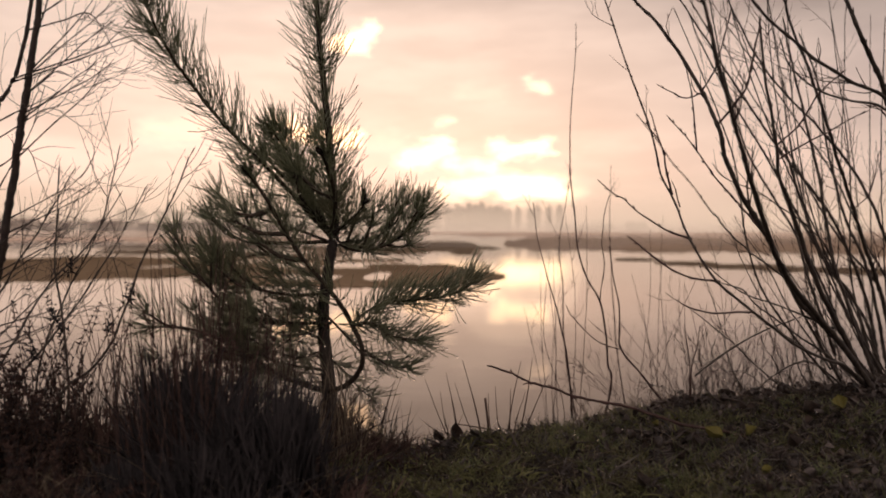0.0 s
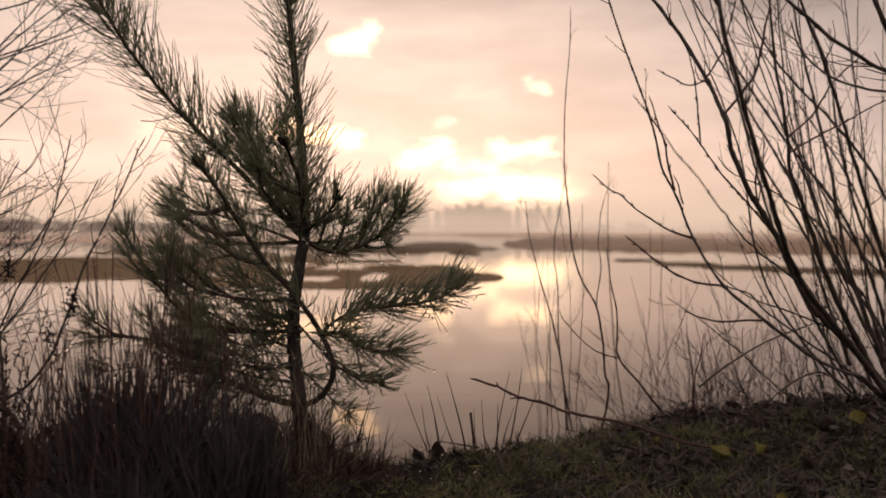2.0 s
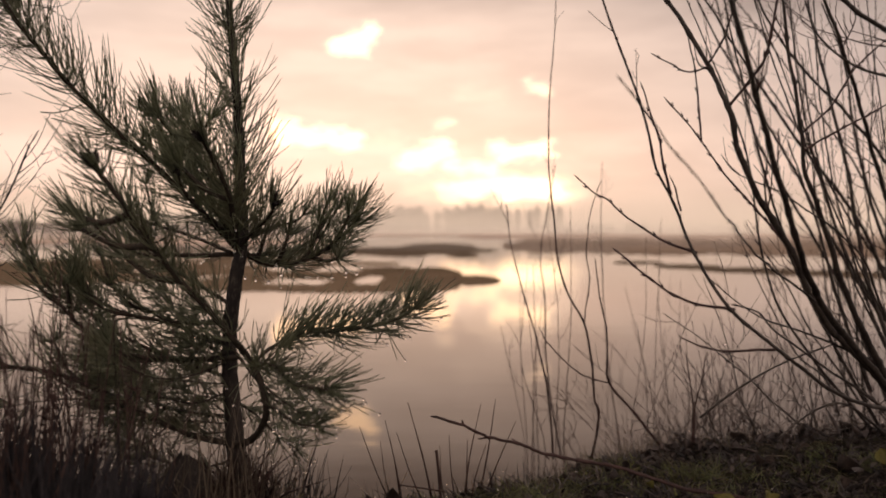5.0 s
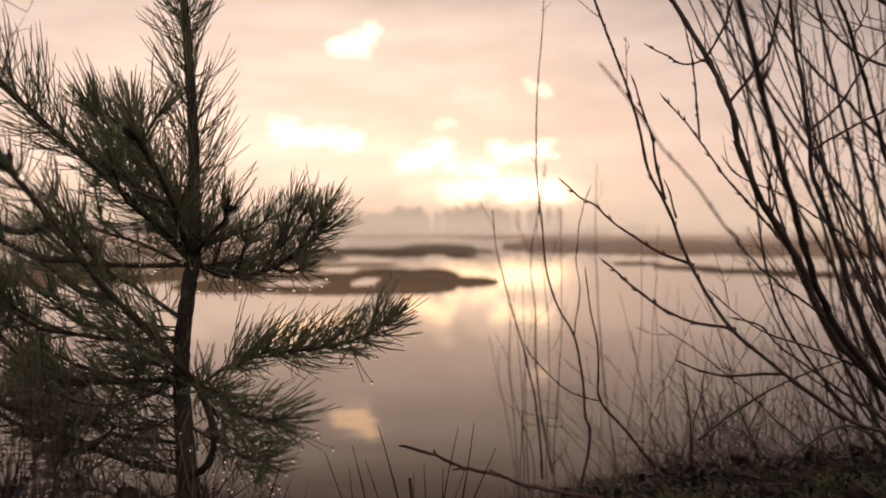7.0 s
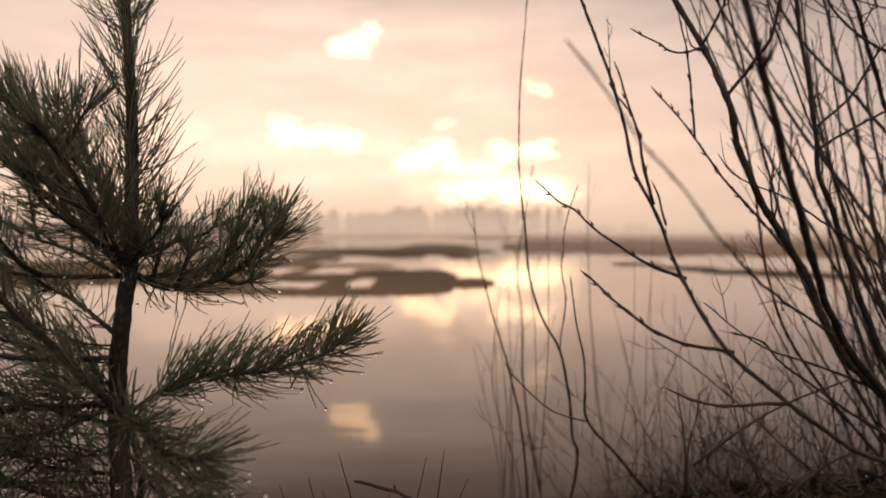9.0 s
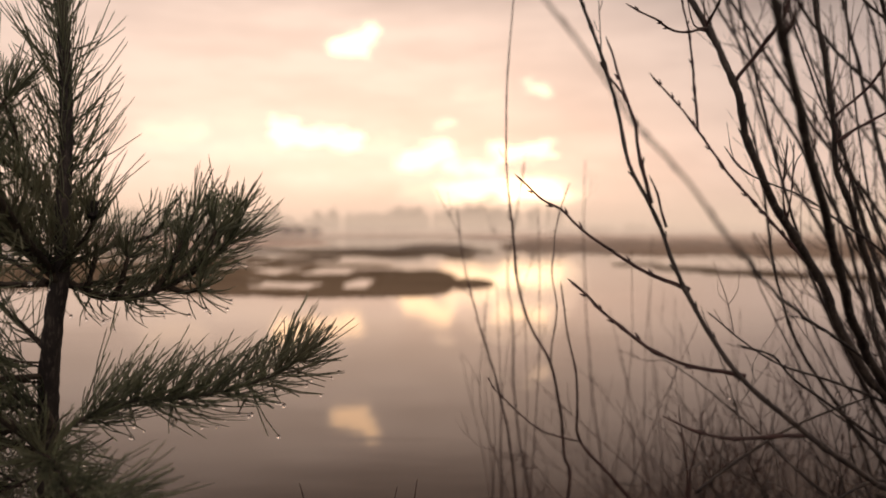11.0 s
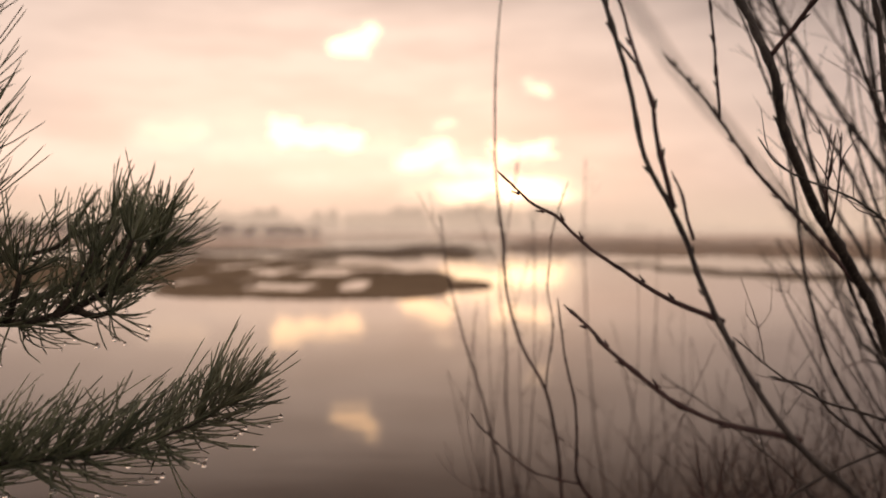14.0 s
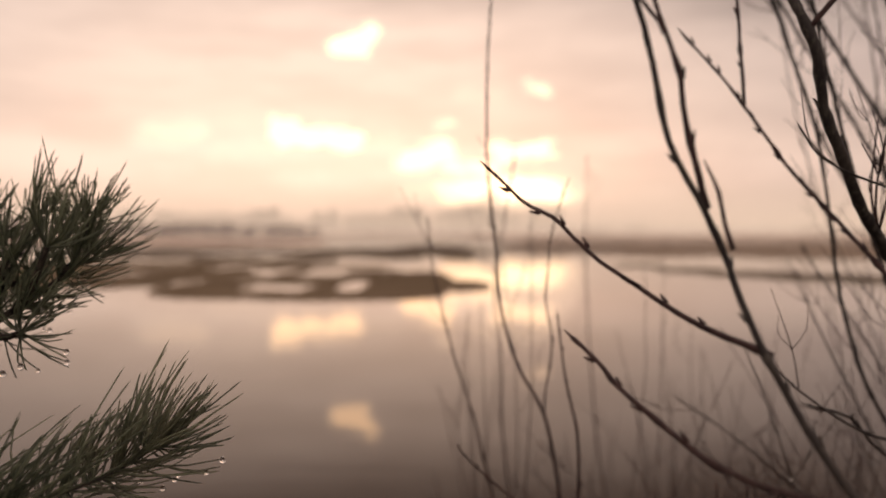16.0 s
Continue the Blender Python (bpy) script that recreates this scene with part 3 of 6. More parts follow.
def needles(geo, path, start, per_m, rng, length=0.08, forward=0.52, up=0.3, spread=0.95, width=0.0021, tip_burst=14, hug=0.45):
    """Paired needles along a shoot from start (0 to 1) to its tip, and a brush of them at the tip."""
    n_path = len(path)
    tan, a, b = axes_along(path)
    seg = np.linalg.norm(np.diff(path, axis=0), axis=1).sum() * (1 - start)
    n = int(seg * per_m * 0.34)
    s = start + (1 - start) * rng.uniform(0, 1, n) ** 0.9
    if tip_burst:
        s = np.concatenate([s, rng.uniform(0.965, 1.0, tip_burst)])
        n = len(s)
    i = np.minimum((s * (n_path - 1)).astype(int), n_path - 2)
    w = (s * (n_path - 1) - i)[:, None]
    p = path[i] * (1 - w) + path[i + 1] * w
    ang = rng.uniform(0, 2 * np.pi, n)
    rad = a[i] * np.cos(ang)[:, None] + b[i] * np.sin(ang)[:, None]
    fw = forward - 0.08 + 0.25 * rng.normal(0, 1, n) + 0.25 * smoothstep(s, 0.95, 1.0)
    d = unit(tan[i] * fw[:, None] + rad * spread * rng.uniform(0.6, 1.1, n)[:, None] + np.array([0, 0, up]) + rng.normal(0, 0.10, (n, 3)))
    ln = length * rng.uniform(0.60, 1.08, n) * (1 - 0.28 * smoothstep(s, 0.93, 1.0))
    # they leave the shoot steeply, then curve round to point along it
    bend = unit(rng.normal(0, 0.30, (n, 3)) + tan[i] * 0.8 - rad * hug + np.array([0, 0, 0.40])) * rng.uniform(0.5, 1.9, n)[:, None]
    # needles grow in pairs from one sheath
    d2 = unit(d + rng.normal(0, 0.13, (n, 3)))
    spikes(geo, np.concatenate([p, p]), np.concatenate([d, d2]), np.concatenate([ln, ln * rng.uniform(0.9, 1.05, n)]),
           np.full(2 * n, width), np.concatenate([bend, bend * 0.75 + rng.normal(0, 0.15, (n, 3))]), NEEDLE_RINGS)
    tip = p + d * ln[:, None] + bend * ln[:, None] * 0.42
    return tip[tip[:, 2] < p[:, 2] - 0.012]


def build_pine():
    rng = np.random.default_rng(11)
    pine = thing("pine_tree", "young pine with dewy needles on the bank", "tree")
    trunk = spline([(-0.332, 2.310, -0.616), (-0.341, 2.290, -0.478), (-0.363, 2.320, -0.260), (-0.342, 2.300, -0.105), (-0.325, 2.300, 0.005), (-0.336, 2.330, 0.134), (-0.350, 2.370, 0.275), (-0.383, 2.420, 0.546), (-0.398, 2.430, 0.724), (-0.413, 2.440, 0.939), (-0.421, 2.450, 1.085)])
    g = Geo()
    tube(g, trunk, 0.024, 0.0045, 10, 0.05, rng=rng, power=0.72)
    root = trunk[0]
    for k in range(5):
        a = k * 1.26 + 0.3
        q = root + np.array([0.07 * math.cos(a), 0.07 * math.sin(a), -0.03])
        tube(g, spline([root + np.array([0, 0, 0.03]), (root + q) / 2 + np.array([0, 0, 0.005]), q], 0.01), 0.018, 0.006, 6, 0.05, rng=rng)
    t_ob = part("trunk", g, PINE_BARK, pine, "brown flaky pine trunk")
    tips = []
    ng = Geo()
    tips.append(needles(ng, trunk, 0.36, 980, rng, 0.140, 0.62, 0.05, 1.05, tip_burst=60, hug=0.20))
    part("needles", ng, NEEDLE, t_ob, "green needles on the leader")["kind"] = "stuff"

    def branch(points, r0, r1, start, per_m, label="", shoots=(), crown=False, **kw):
        start = start if start > 0.3 or "low" in label else 0.35 * start
        path = spline(points)
        path = path + np.cumsum(rng.normal(0, 0.0005, path.shape), axis=0)
        bg = Geo()
        tube(bg, path, r0 * 0.78, r1 * 0.75, 8, 0.05, rng=rng, power=0.9)
        n = Geo()
        tips.append(needles(n, path, start, per_m, rng, **kw))
        for at_s, d, ln, dens in shoots:
            s = path[int(at_s * (len(path) - 1))]
            d = np.array(d, float) / np.linalg.norm(d)
            side = spline([s, s + d * ln * 0.5 + np.array([0, 0, -0.06 * ln]), s + d * ln + np.array([0, 0, 0.10 * ln])])
            tube(bg, side, r1 * 1.3, r1 * 0.7, 6, 0.04, rng=rng)
            tips.append(needles(n, side, 0.25, dens, rng, **kw))
        b_ob = part("branch", bg, PINE_SHOOT, pine, label)
        if crown:
            cg = Geo()
            ahead = unit(path[-1] - path[-4])
            for _ in range(6):
                out = unit(ahead + rng.normal(0, 0.45, 3))
                q = path[-1] + rng.normal(0, 0.003, 3)
                tube(cg, np.stack([q, q + out * 0.007, q + out * 0.016, q + out * 0.024]), 0.0052, 0.0012, 6, 0.10, rng=rng, power=2.0)
            part("bud_head", cg, PINE_BARK, b_ob, "dark budded tip of the shoot")
        part("needles", n, NEEDLE, b_ob)["kind"] = "stuff"

    # big shoot rising to the side
    branch([(-0.327, 2.290, -0.029), (-0.433, 2.230, 0.103), (-0.538, 2.160, 0.219), (-0.627, 2.090, 0.326), (-0.705, 2.030, 0.443), (-0.752, 2.000, 0.538), (-0.770, 1.980, 0.602)], 0.010, 0.005, 0.20, 1050, "long rising shoot", length=0.130, up=0.16, spread=1.15, hug=0.25)
    branch([(-0.371, 2.320, 0.117), (-0.405, 2.250, 0.178), (-0.451, 2.190, 0.235), (-0.475, 2.165, 0.275)], 0.006, 0.003, 0.10, 620, shoots=[(0.6, (-0.2, 0.4, 0.6), 0.09, 420)], length=0.100, up=0.25)
    # old branch that loops round the foot of the trunk and then rises
    branch([(-0.339, 2.280, -0.479), (-0.276, 2.170, -0.440), (-0.229, 2.090, -0.382), (-0.219, 2.060, -0.323), (-0.248, 2.070, -0.255), (-0.274, 2.020, -0.197), (-0.327, 1.980, -0.120), (-0.377, 1.940, -0.046), (-0.425, 1.870, 0.059), (-0.468, 1.830, 0.138)], 0.011, 0.006, 0.50, 640, "looping old branch", crown=True,
           shoots=[(0.80, (-1.0, -0.1, 0.15), 0.13, 190), (0.88, (-0.9, 0.4, -0.1), 0.14, 190), (0.70, (-0.8, 0.3, 0.2), 0.14, 190)], length=0.100, up=0.2)
    # low shoot reaching out over the water
    branch([(-0.248, 2.070, -0.255), (-0.208, 2.100, -0.222), (-0.148, 2.130, -0.201), (-0.030, 2.150, -0.192), (0.046, 2.215, -0.180), (0.094, 2.265, -0.156)], 0.0050, 0.0028, 0.10, 2100, "low shoot over the water", length=0.096, width=0.0022, up=0.32, forward=0.42, spread=0.95)
    # short shoot towards the viewer
    branch([(-0.248, 2.070, -0.258), (-0.181, 1.980, -0.241), (-0.134, 1.930, -0.267), (-0.059, 1.900, -0.272)], 0.007, 0.0045, 0.02, 1450, "short low shoot", length=0.094, up=0.22, forward=0.7)
    branch([(-0.225, 2.065, -0.330), (-0.180, 2.000, -0.335), (-0.130, 1.950, -0.350), (-0.085, 1.920, -0.345)], 0.005, 0.003, 0.10, 420, "lowest short shoot", length=0.085, up=0.05)
    # crooked low branch
    branch([(-0.346, 2.290, -0.481), (-0.406, 2.250, -0.456), (-0.464, 2.210, -0.418), (-0.517, 2.160, -0.370), (-0.599, 2.110, -0.307), (-0.686, 2.070, -0.263), (-0.790, 2.050, -0.257)], 0.010, 0.004, 0.30, 400, "crooked low branch",
           shoots=[(0.5, (-0.8, -0.3, 0.3), 0.13, 199), (0.7, (-0.6, 0.5, 0.4), 0.13, 199), (0.85, (-0.7, -0.4, 0.3), 0.10, 199)], length=0.090, up=0.05)
    branch([(-0.339, 2.310, -0.280), (-0.416, 2.220, -0.270), (-0.478, 2.130, -0.250), (-0.554, 2.060, -0.234)], 0.008, 0.004, 0.18, 420, shoots=[(0.6, (-0.6, -0.6, 0.1), 0.12, 250), (0.8, (-0.8, 0.5, 0.2), 0.12, 250)], length=0.093, up=0.1)
    branch([(-0.416, 2.220, -0.272), (-0.538, 2.180, -0.257), (-0.622, 2.140, -0.193), (-0.686, 2.120, -0.105), (-0.740, 2.110, -0.011)], 0.007, 0.004, 0.30, 330, shoots=[(0.7, (-0.7, 0.2, 0.5), 0.10, 190), (0.6, (0.2, -0.6, 0.6), 0.10, 190)], length=0.098, up=0.25)
    # whorl of side shoots at the middle of the tree
    branch([(-0.327, 2.310, -0.029), (-0.265, 2.340, -0.057), (-0.182, 2.370, -0.045), (-0.099, 2.410, 0.011), (-0.061, 2.440, 0.054)], 0.009, 0.005, 0.0, 1450, shoots=[(0.14, (0.35, -0.2, 0.7), 0.06, 420), (0.30, (0.4, -0.3, 0.7), 0.08, 400), (0.48, (0.4, 0.3, 0.75), 0.10, 300), (0.66, (0.5, -0.3, 0.6), 0.10, 300), (0.85, (0.3, 0.2, 0.8), 0.07, 260), (0.55, (0.8, -0.4, -0.1), 0.08, 380)], length=0.098, width=0.0023, up=0.28, forward=0.30)
    branch([(-0.335, 2.29, -0.01), (-0.300, 2.16, 0.035), (-0.285, 2.04, 0.105), (-0.298, 1.93, 0.190)], 0.009, 0.006, 0.10, 720, "shoot pointing out from the bank", crown=True, shoots=[(0.6, (-0.9, -0.1, 0.5), 0.11, 358)], length=0.105, up=0.35)
    # short shoots that fill the whorl round the trunk
    branch([(-0.335, 2.300, -0.020), (-0.285, 2.250, 0.020), (-0.240, 2.215, 0.055), (-0.225, 2.200, 0.080)], 0.006, 0.004, 0.05, 520, crown=True, length=0.098, up=0.30)
    branch([(-0.333, 2.330, 0.000), (-0.275, 2.380, 0.030), (-0.225, 2.420, 0.045), (-0.205, 2.430, 0.065)], 0.006, 0.004, 0.05, 480, length=0.098, up=0.30)
    branch([(-0.340, 2.300, 0.000), (-0.375, 2.200, 0.050), (-0.395, 2.110, 0.095), (-0.400, 2.070, 0.140)], 0.006, 0.004, 0.05, 460, crown=True, length=0.098, up=0.30)
    branch([(-0.330, 2.310, -0.029), (-0.399, 2.420, 0.085), (-0.479, 2.470, 0.196), (-0.539, 2.500, 0.317)], 0.008, 0.005, 0.15, 760, shoots=[(0.6, (-0.7, 0.3, 0.5), 0.12, 318)], length=0.105, up=0.3)
    branch([(-0.333, 2.310, -0.034), (-0.498, 2.380, -0.039), (-0.639, 2.450, -0.031), (-0.747, 2.500, 0.042)], 0.008, 0.005, 0.25, 300, shoots=[(0.5, (-0.3, -0.6, 0.5), 0.12, 190), (0.75, (-0.7, -0.3, 0.5), 0.10, 190)], length=0.100, up=0.25)
    branch([(-0.356, 2.310, -0.191), (-0.467, 2.230, -0.187), (-0.564, 2.160, -0.154), (-0.644, 2.120, -0.089)], 0.007, 0.004, 0.22, 378, shoots=[(0.6, (-0.5, -0.6, 0.3), 0.12, 190), (0.8, (-0.6, 0.4, 0.5), 0.10, 190)], length=0.098, up=0.2)
    branch([(-0.351, 2.310, -0.157), (-0.471, 2.420, -0.111), (-0.583, 2.520, -0.078), (-0.678, 2.600, -0.090)], 0.007, 0.004, 0.25, 348, shoots=[(0.6, (-0.6, -0.3, 0.5), 0.12, 190)], length=0.098, up=0.2)
    # lower and inner branches on the side of the dry grass
    branch([(-0.361, 2.330, -0.260), (-0.507, 2.360, -0.203), (-0.645, 2.380, -0.125), (-0.755, 2.400, -0.046)], 0.006, 0.0035, 0.2, 300, shoots=[(0.5, (-0.4, -0.6, 0.4), 0.13, 190), (0.75, (-0.5, 0.5, 0.5), 0.12, 190)], length=0.095, up=0.15)
    branch([(-0.364, 2.330, -0.332), (-0.455, 2.240, -0.278), (-0.560, 2.180, -0.210), (-0.646, 2.160, -0.142)], 0.006, 0.0035, 0.2, 400, shoots=[(0.5, (-0.4, -0.5, -0.3), 0.13, 250), (0.75, (-0.5, 0.5, 0.3), 0.12, 190)], length=0.095, up=0.05)
    branch([(-0.357, 2.300, -0.421), (-0.474, 2.280, -0.398), (-0.590, 2.280, -0.350), (-0.707, 2.300, -0.290)], 0.006, 0.003, 0.2, 520, shoots=[(0.4, (-0.4, -0.5, -0.2), 0.13, 270), (0.7, (-0.5, 0.4, -0.3), 0.12, 270)], length=0.093, up=0.0)
    branch([(-0.351, 2.300, -0.029), (-0.497, 2.400, 0.017), (-0.639, 2.460, 0.055), (-0.737, 2.500, 0.122)], 0.006, 0.0035, 0.2, 300, shoots=[(0.6, (-0.3, 0.3, 0.6), 0.12, 190)], length=0.098, up=0.3)
    branch([(-0.351, 2.300, -0.254), (-0.277, 2.220, -0.307), (-0.204, 2.160, -0.348), (-0.155, 2.140, -0.375)], 0.005, 0.003, 0.15, 380, shoots=[(0.5, (0.5, -0.3, -0.4), 0.10, 270)], length=0.090, up=0.0)
    branch([(-0.356, 2.300, -0.373), (-0.312, 2.360, -0.426), (-0.267, 2.420, -0.494), (-0.227, 2.460, -0.533)], 0.005, 0.003, 0.15, 800, length=0.088, up=0.0)
    branch([(-0.333, 2.310, -0.012), (-0.391, 2.250, 0.088), (-0.447, 2.220, 0.176), (-0.494, 2.200, 0.274)], 0.007, 0.004, 0.12, 720, shoots=[(0.5, (-0.7, 0.0, 0.5), 0.12, 285), (0.7, (0.5, 0.2, 0.7), 0.11, 285)], length=0.095, up=0.3)
    branch([(-0.314, 2.320, -0.038), (-0.244, 2.380, -0.030), (-0.169, 2.440, 0.005), (-0.125, 2.470, 0.078)], 0.006, 0.004, 0.2, 347, shoots=[(0.6, (0.3, 0.2, 0.7), 0.10, 297)], length=0.090, up=0.4)
    # airy low branches behind the dry grass
    for pts in ([(-0.366, 2.300, -0.456), (-0.422, 2.240, -0.443), (-0.472, 2.200, -0.419), (-0.530, 2.170, -0.381), (-0.589, 2.150, -0.351)], [(-0.365, 2.300, -0.526), (-0.414, 2.270, -0.530), (-0.455, 2.250, -0.518), (-0.517, 2.200, -0.482)],
                [(-0.366, 2.300, -0.362), (-0.414, 2.240, -0.375), (-0.457, 2.200, -0.360), (-0.544, 2.100, -0.297)], [(-0.370, 2.300, -0.293), (-0.403, 2.160, -0.297), (-0.432, 2.050, -0.281), (-0.493, 1.980, -0.241)], [(-0.366, 2.300, -0.409), (-0.461, 2.340, -0.369), (-0.567, 2.380, -0.343), (-0.693, 2.420, -0.300)]):
        branch(pts, 0.0032, 0.0018, 0.06, 430, shoots=[(0.5, (-0.5, -0.5, -0.3), 0.10, 330), (0.85, (-0.5, -0.2, 0.5), 0.08, 330)], length=0.080, up=0.08)
    # many small airy shoots that fill the crown between trunk and outer branches
    for k in range(4):
        z = rng.uniform(-0.30, 0.16)
        i = int(np.argmin(np.abs(trunk[:, 2] - z)))
        reach = rng.uniform(0.10, 0.40) * (1 - 0.45 * max(0.0, z) / 0.40)
        a = rng.uniform(1.9, 4.4)
        h = np.array([math.cos(a), 0.8 * math.sin(a), 0.0])
        q = trunk[i]
        lift = rng.uniform(0.05, 0.5)
        branch([q, q + h * reach * 0.4 + np.array([0, 0, 0.02]), q + h * reach * 0.75 + np.array([0, 0, lift * reach * 0.4]), q + h * reach + np.array([0, 0, lift * reach])],
               0.0026, 0.0018, 0.08, 300, length=0.092, up=0.2)
    # short shoots close to the trunk
    for k in range(5):
        q = trunk[int(np.argmin(np.abs(trunk[:, 2] - rng.uniform(-0.40, -0.04))))]
        a, reach = rng.uniform(3.3, 4.5), rng.uniform(0.10, 0.20)
        h = np.array([math.cos(a), math.sin(a), 0.0])
        branch([q, q + h * reach * 0.5 + np.array([0, 0, 0.012]), q + h * reach + np.array([0, 0, rng.uniform(0.01, 0.06)])], 0.0026, 0.0018, 0.08, 400, length=0.085, up=0.12)
    for k in range(7):
        z = rng.uniform(-0.52, -0.20)
        q = trunk[int(np.argmin(np.abs(trunk[:, 2] - z)))]
        reach, a = rng.uniform(0.22, 0.52), rng.uniform(2.3, 4.0)
        h = np.array([math.cos(a), 0.7 * math.sin(a), 0.0])
        branch([q, q + h * reach * 0.4 + np.array([0, 0, 0.02]), q + h * reach * 0.75 + np.array([0, 0, 0.03]), q + h * reach + np.array([0, 0, rng.uniform(0.0, 0.10)])],
               0.0026, 0.0016, 0.08, 280, length=0.085, up=0.1)
    # dew on the needle tips
    me = bpy.data.meshes.new("dew_drop")
    bm = bmesh.new()
    bmesh.ops.create_icosphere(bm, subdivisions=2, radius=0.0025)
    for v in bm.verts:
        if v.co.z > 0:
            v.co.z *= 1.35
        v.co.x *= 1 - 0.12 * max(0, v.co.z / 0.0022)
    bm.to_mesh(me)
    bm.free()
    me.materials.append(DEW)
    me.shade_smooth()
    alltips = np.concatenate(tips)
    lowest = alltips[rng.permutation(len(alltips))]
    lowest = lowest[lowest[:, 2] < 0.12][:820]
    for k, p in enumerate(lowest):
        ob = new("dew_drop", me)
        ob.location = (p[0], p[1], p[2] - 0.002)
        ob.parent = pine
        size = rng.uniform(0.7, 1.6)
        ob.scale = (size, size, size)
    # the lens stays focused on the low shoot while the camera draws near
    cam.data.dof.focus_object = min((o for o in pine.children if o.name.startswith("dew_drop")), key=lambda o: (o.location - Vector((0.04, 2.24, -0.2))).length)


build_pine()


# ---------------------------------------------------------------- bare shrubs
def grow_twigs(geo, path, n, rng, length, r, lean, lo=0.25, hi=0.97, sub=1):
    """Side twigs along a stem, each with a kink or two and a bud at its end."""
    tan, a, b = axes_along(path)
    for _ in range(n):
        i = int(rng.uniform(lo, hi) * (len(path) - 1))
        ang = rng.uniform(0, 2 * np.pi)
        d = unit(tan[i] * 0.9 + (a[i] * math.cos(ang) + b[i] * math.sin(ang)) * 0.75 + np.array(lean))
        ln = length * rng.uniform(0.35, 1.2)
        k = rng.normal(0, 0.10, (2, 3))
        p = spline([path[i], path[i] + d * ln * 0.45 + k[0] * ln, path[i] + d * ln + k[1] * ln + np.array([0, 0, 0.12 * ln])], 0.02)
        tube(geo, p, r, r * 0.45, 5, 0.04, 0.25, rng)
        bud(geo, p, r * 0.75)
        if sub and ln > length * 0.7:
            grow_twigs(geo, p, 2, rng, ln * 0.45, r * 0.7, lean, 0.3, 0.9, 0)


def bud(geo, path, r):
    d = unit(path[-1] - path[-3])
    tube(geo, np.stack([path[-1] - d * r, path[-1] + d * r * 1.2, path[-1] + d * r * 3.5, path[-1] + d * r * 6]), r, r * 0.25, 5)


def zigzag(path, rng, amount, every):
    """Slight bends at the nodes, first to one side and then to the other."""
    tan, a, b = axes_along(path)
    d = np.concatenate([[0], np.cumsum(np.linalg.norm(np.diff(path, axis=0), axis=1))])
    nodes = np.arange(0, d[-1] + every, every) + rng.uniform(-0.2, 0.2) * every
    turn = (-1.0) ** np.arange(len(nodes)) * rng.uniform(0.2, 1.0, len(nodes)) * amount
    fade = np.clip(np.minimum(d, d[-1] - d) / 0.03, 0, 1)
    side = np.interp(d, nodes, turn) * fade
    deep = np.interp(d, nodes, rng.normal(0, 0.5 * amount, len(nodes))) * fade
    return path + a * side[:, None] + b * deep[:, None]


def buds_along(geo, path, rng, r, every=0.05, r_end=None):
    """Small pointed buds that sit against the stem."""
    r_start, r_end = r, r if r_end is None else r_end
    tan, a, b = axes_along(path)
    d = np.concatenate([[0], np.cumsum(np.linalg.norm(np.diff(path, axis=0), axis=1))])
    for s in np.arange(0.06, d[-1] - 0.02, every):
        i = int(np.searchsorted(d, s + rng.uniform(-0.01, 0.01)))
        i = min(max(i, 1), len(path) - 2)
        ang = rng.uniform(0, 2 * np.pi)
        o = a[i] * math.cos(ang) + b[i] * math.sin(ang)
        r = r_start + (r_end - r_start) * i / len(path)
        base = path[i] + o * r * 0.55
        e = unit(tan[i] + o * 0.42)
        tube(geo, np.stack([base, base + e * r * 0.8, base + e * r * 1.7, base + e * r * 2.6]), r * 0.62, r * 0.15, 5)


def stem(parent, points, r0, r1, rng, twigs=0, twig_len=0.2, lean=(-0.15, 0, 0.25), mat=None, label="", buds=True, hi=0.97, lo=0.25, power=0.9):
    path = spline(points, 0.014)
    path = zigzag(path + np.cumsum(rng.normal(0, 0.0003, path.shape), axis=0), rng, 0.0017 + 0.09 * r0, 0.075)
    g = Geo()
    tube(g, path, r0, r1, 8, 0.04, 0.34, rng, power)
    bud(g, path, r1)
    if buds:
        buds_along(g, path[len(path) // 3:], rng, 0.0016 + 0.32 * (r0 + r1), 0.050, 0.0014 + 0.9 * r1)
    ob = part("stem", g, mat or WILLOW, parent, label)
    if twigs:
        for _ in range(twigs):
            tg = Geo()
            grow_twigs(tg, path, 1, rng, twig_len, max(r1 * 0.6, 0.0011), lean, lo, hi)
            part("twig", tg, TWIG if mat is None else mat, ob)
    return path, ob


def twig(parent, points, r0, r1, rng, buds=True):
    path = spline(points, 0.012)
    g = Geo()
    path = zigzag(path + np.cumsum(rng.normal(0, 0.0004, path.shape), axis=0), rng, 0.0022, 0.045)
    tube(g, path, r0, r1, 6, 0.05, 0.55, rng)
    bud(g, path, r1 * 1.2)
    if buds:
        buds_along(g, path, rng, (r0 + r1) * 0.85, 0.038)
    return part("twig", g, TWIG, parent, "thin reddish twig with buds")


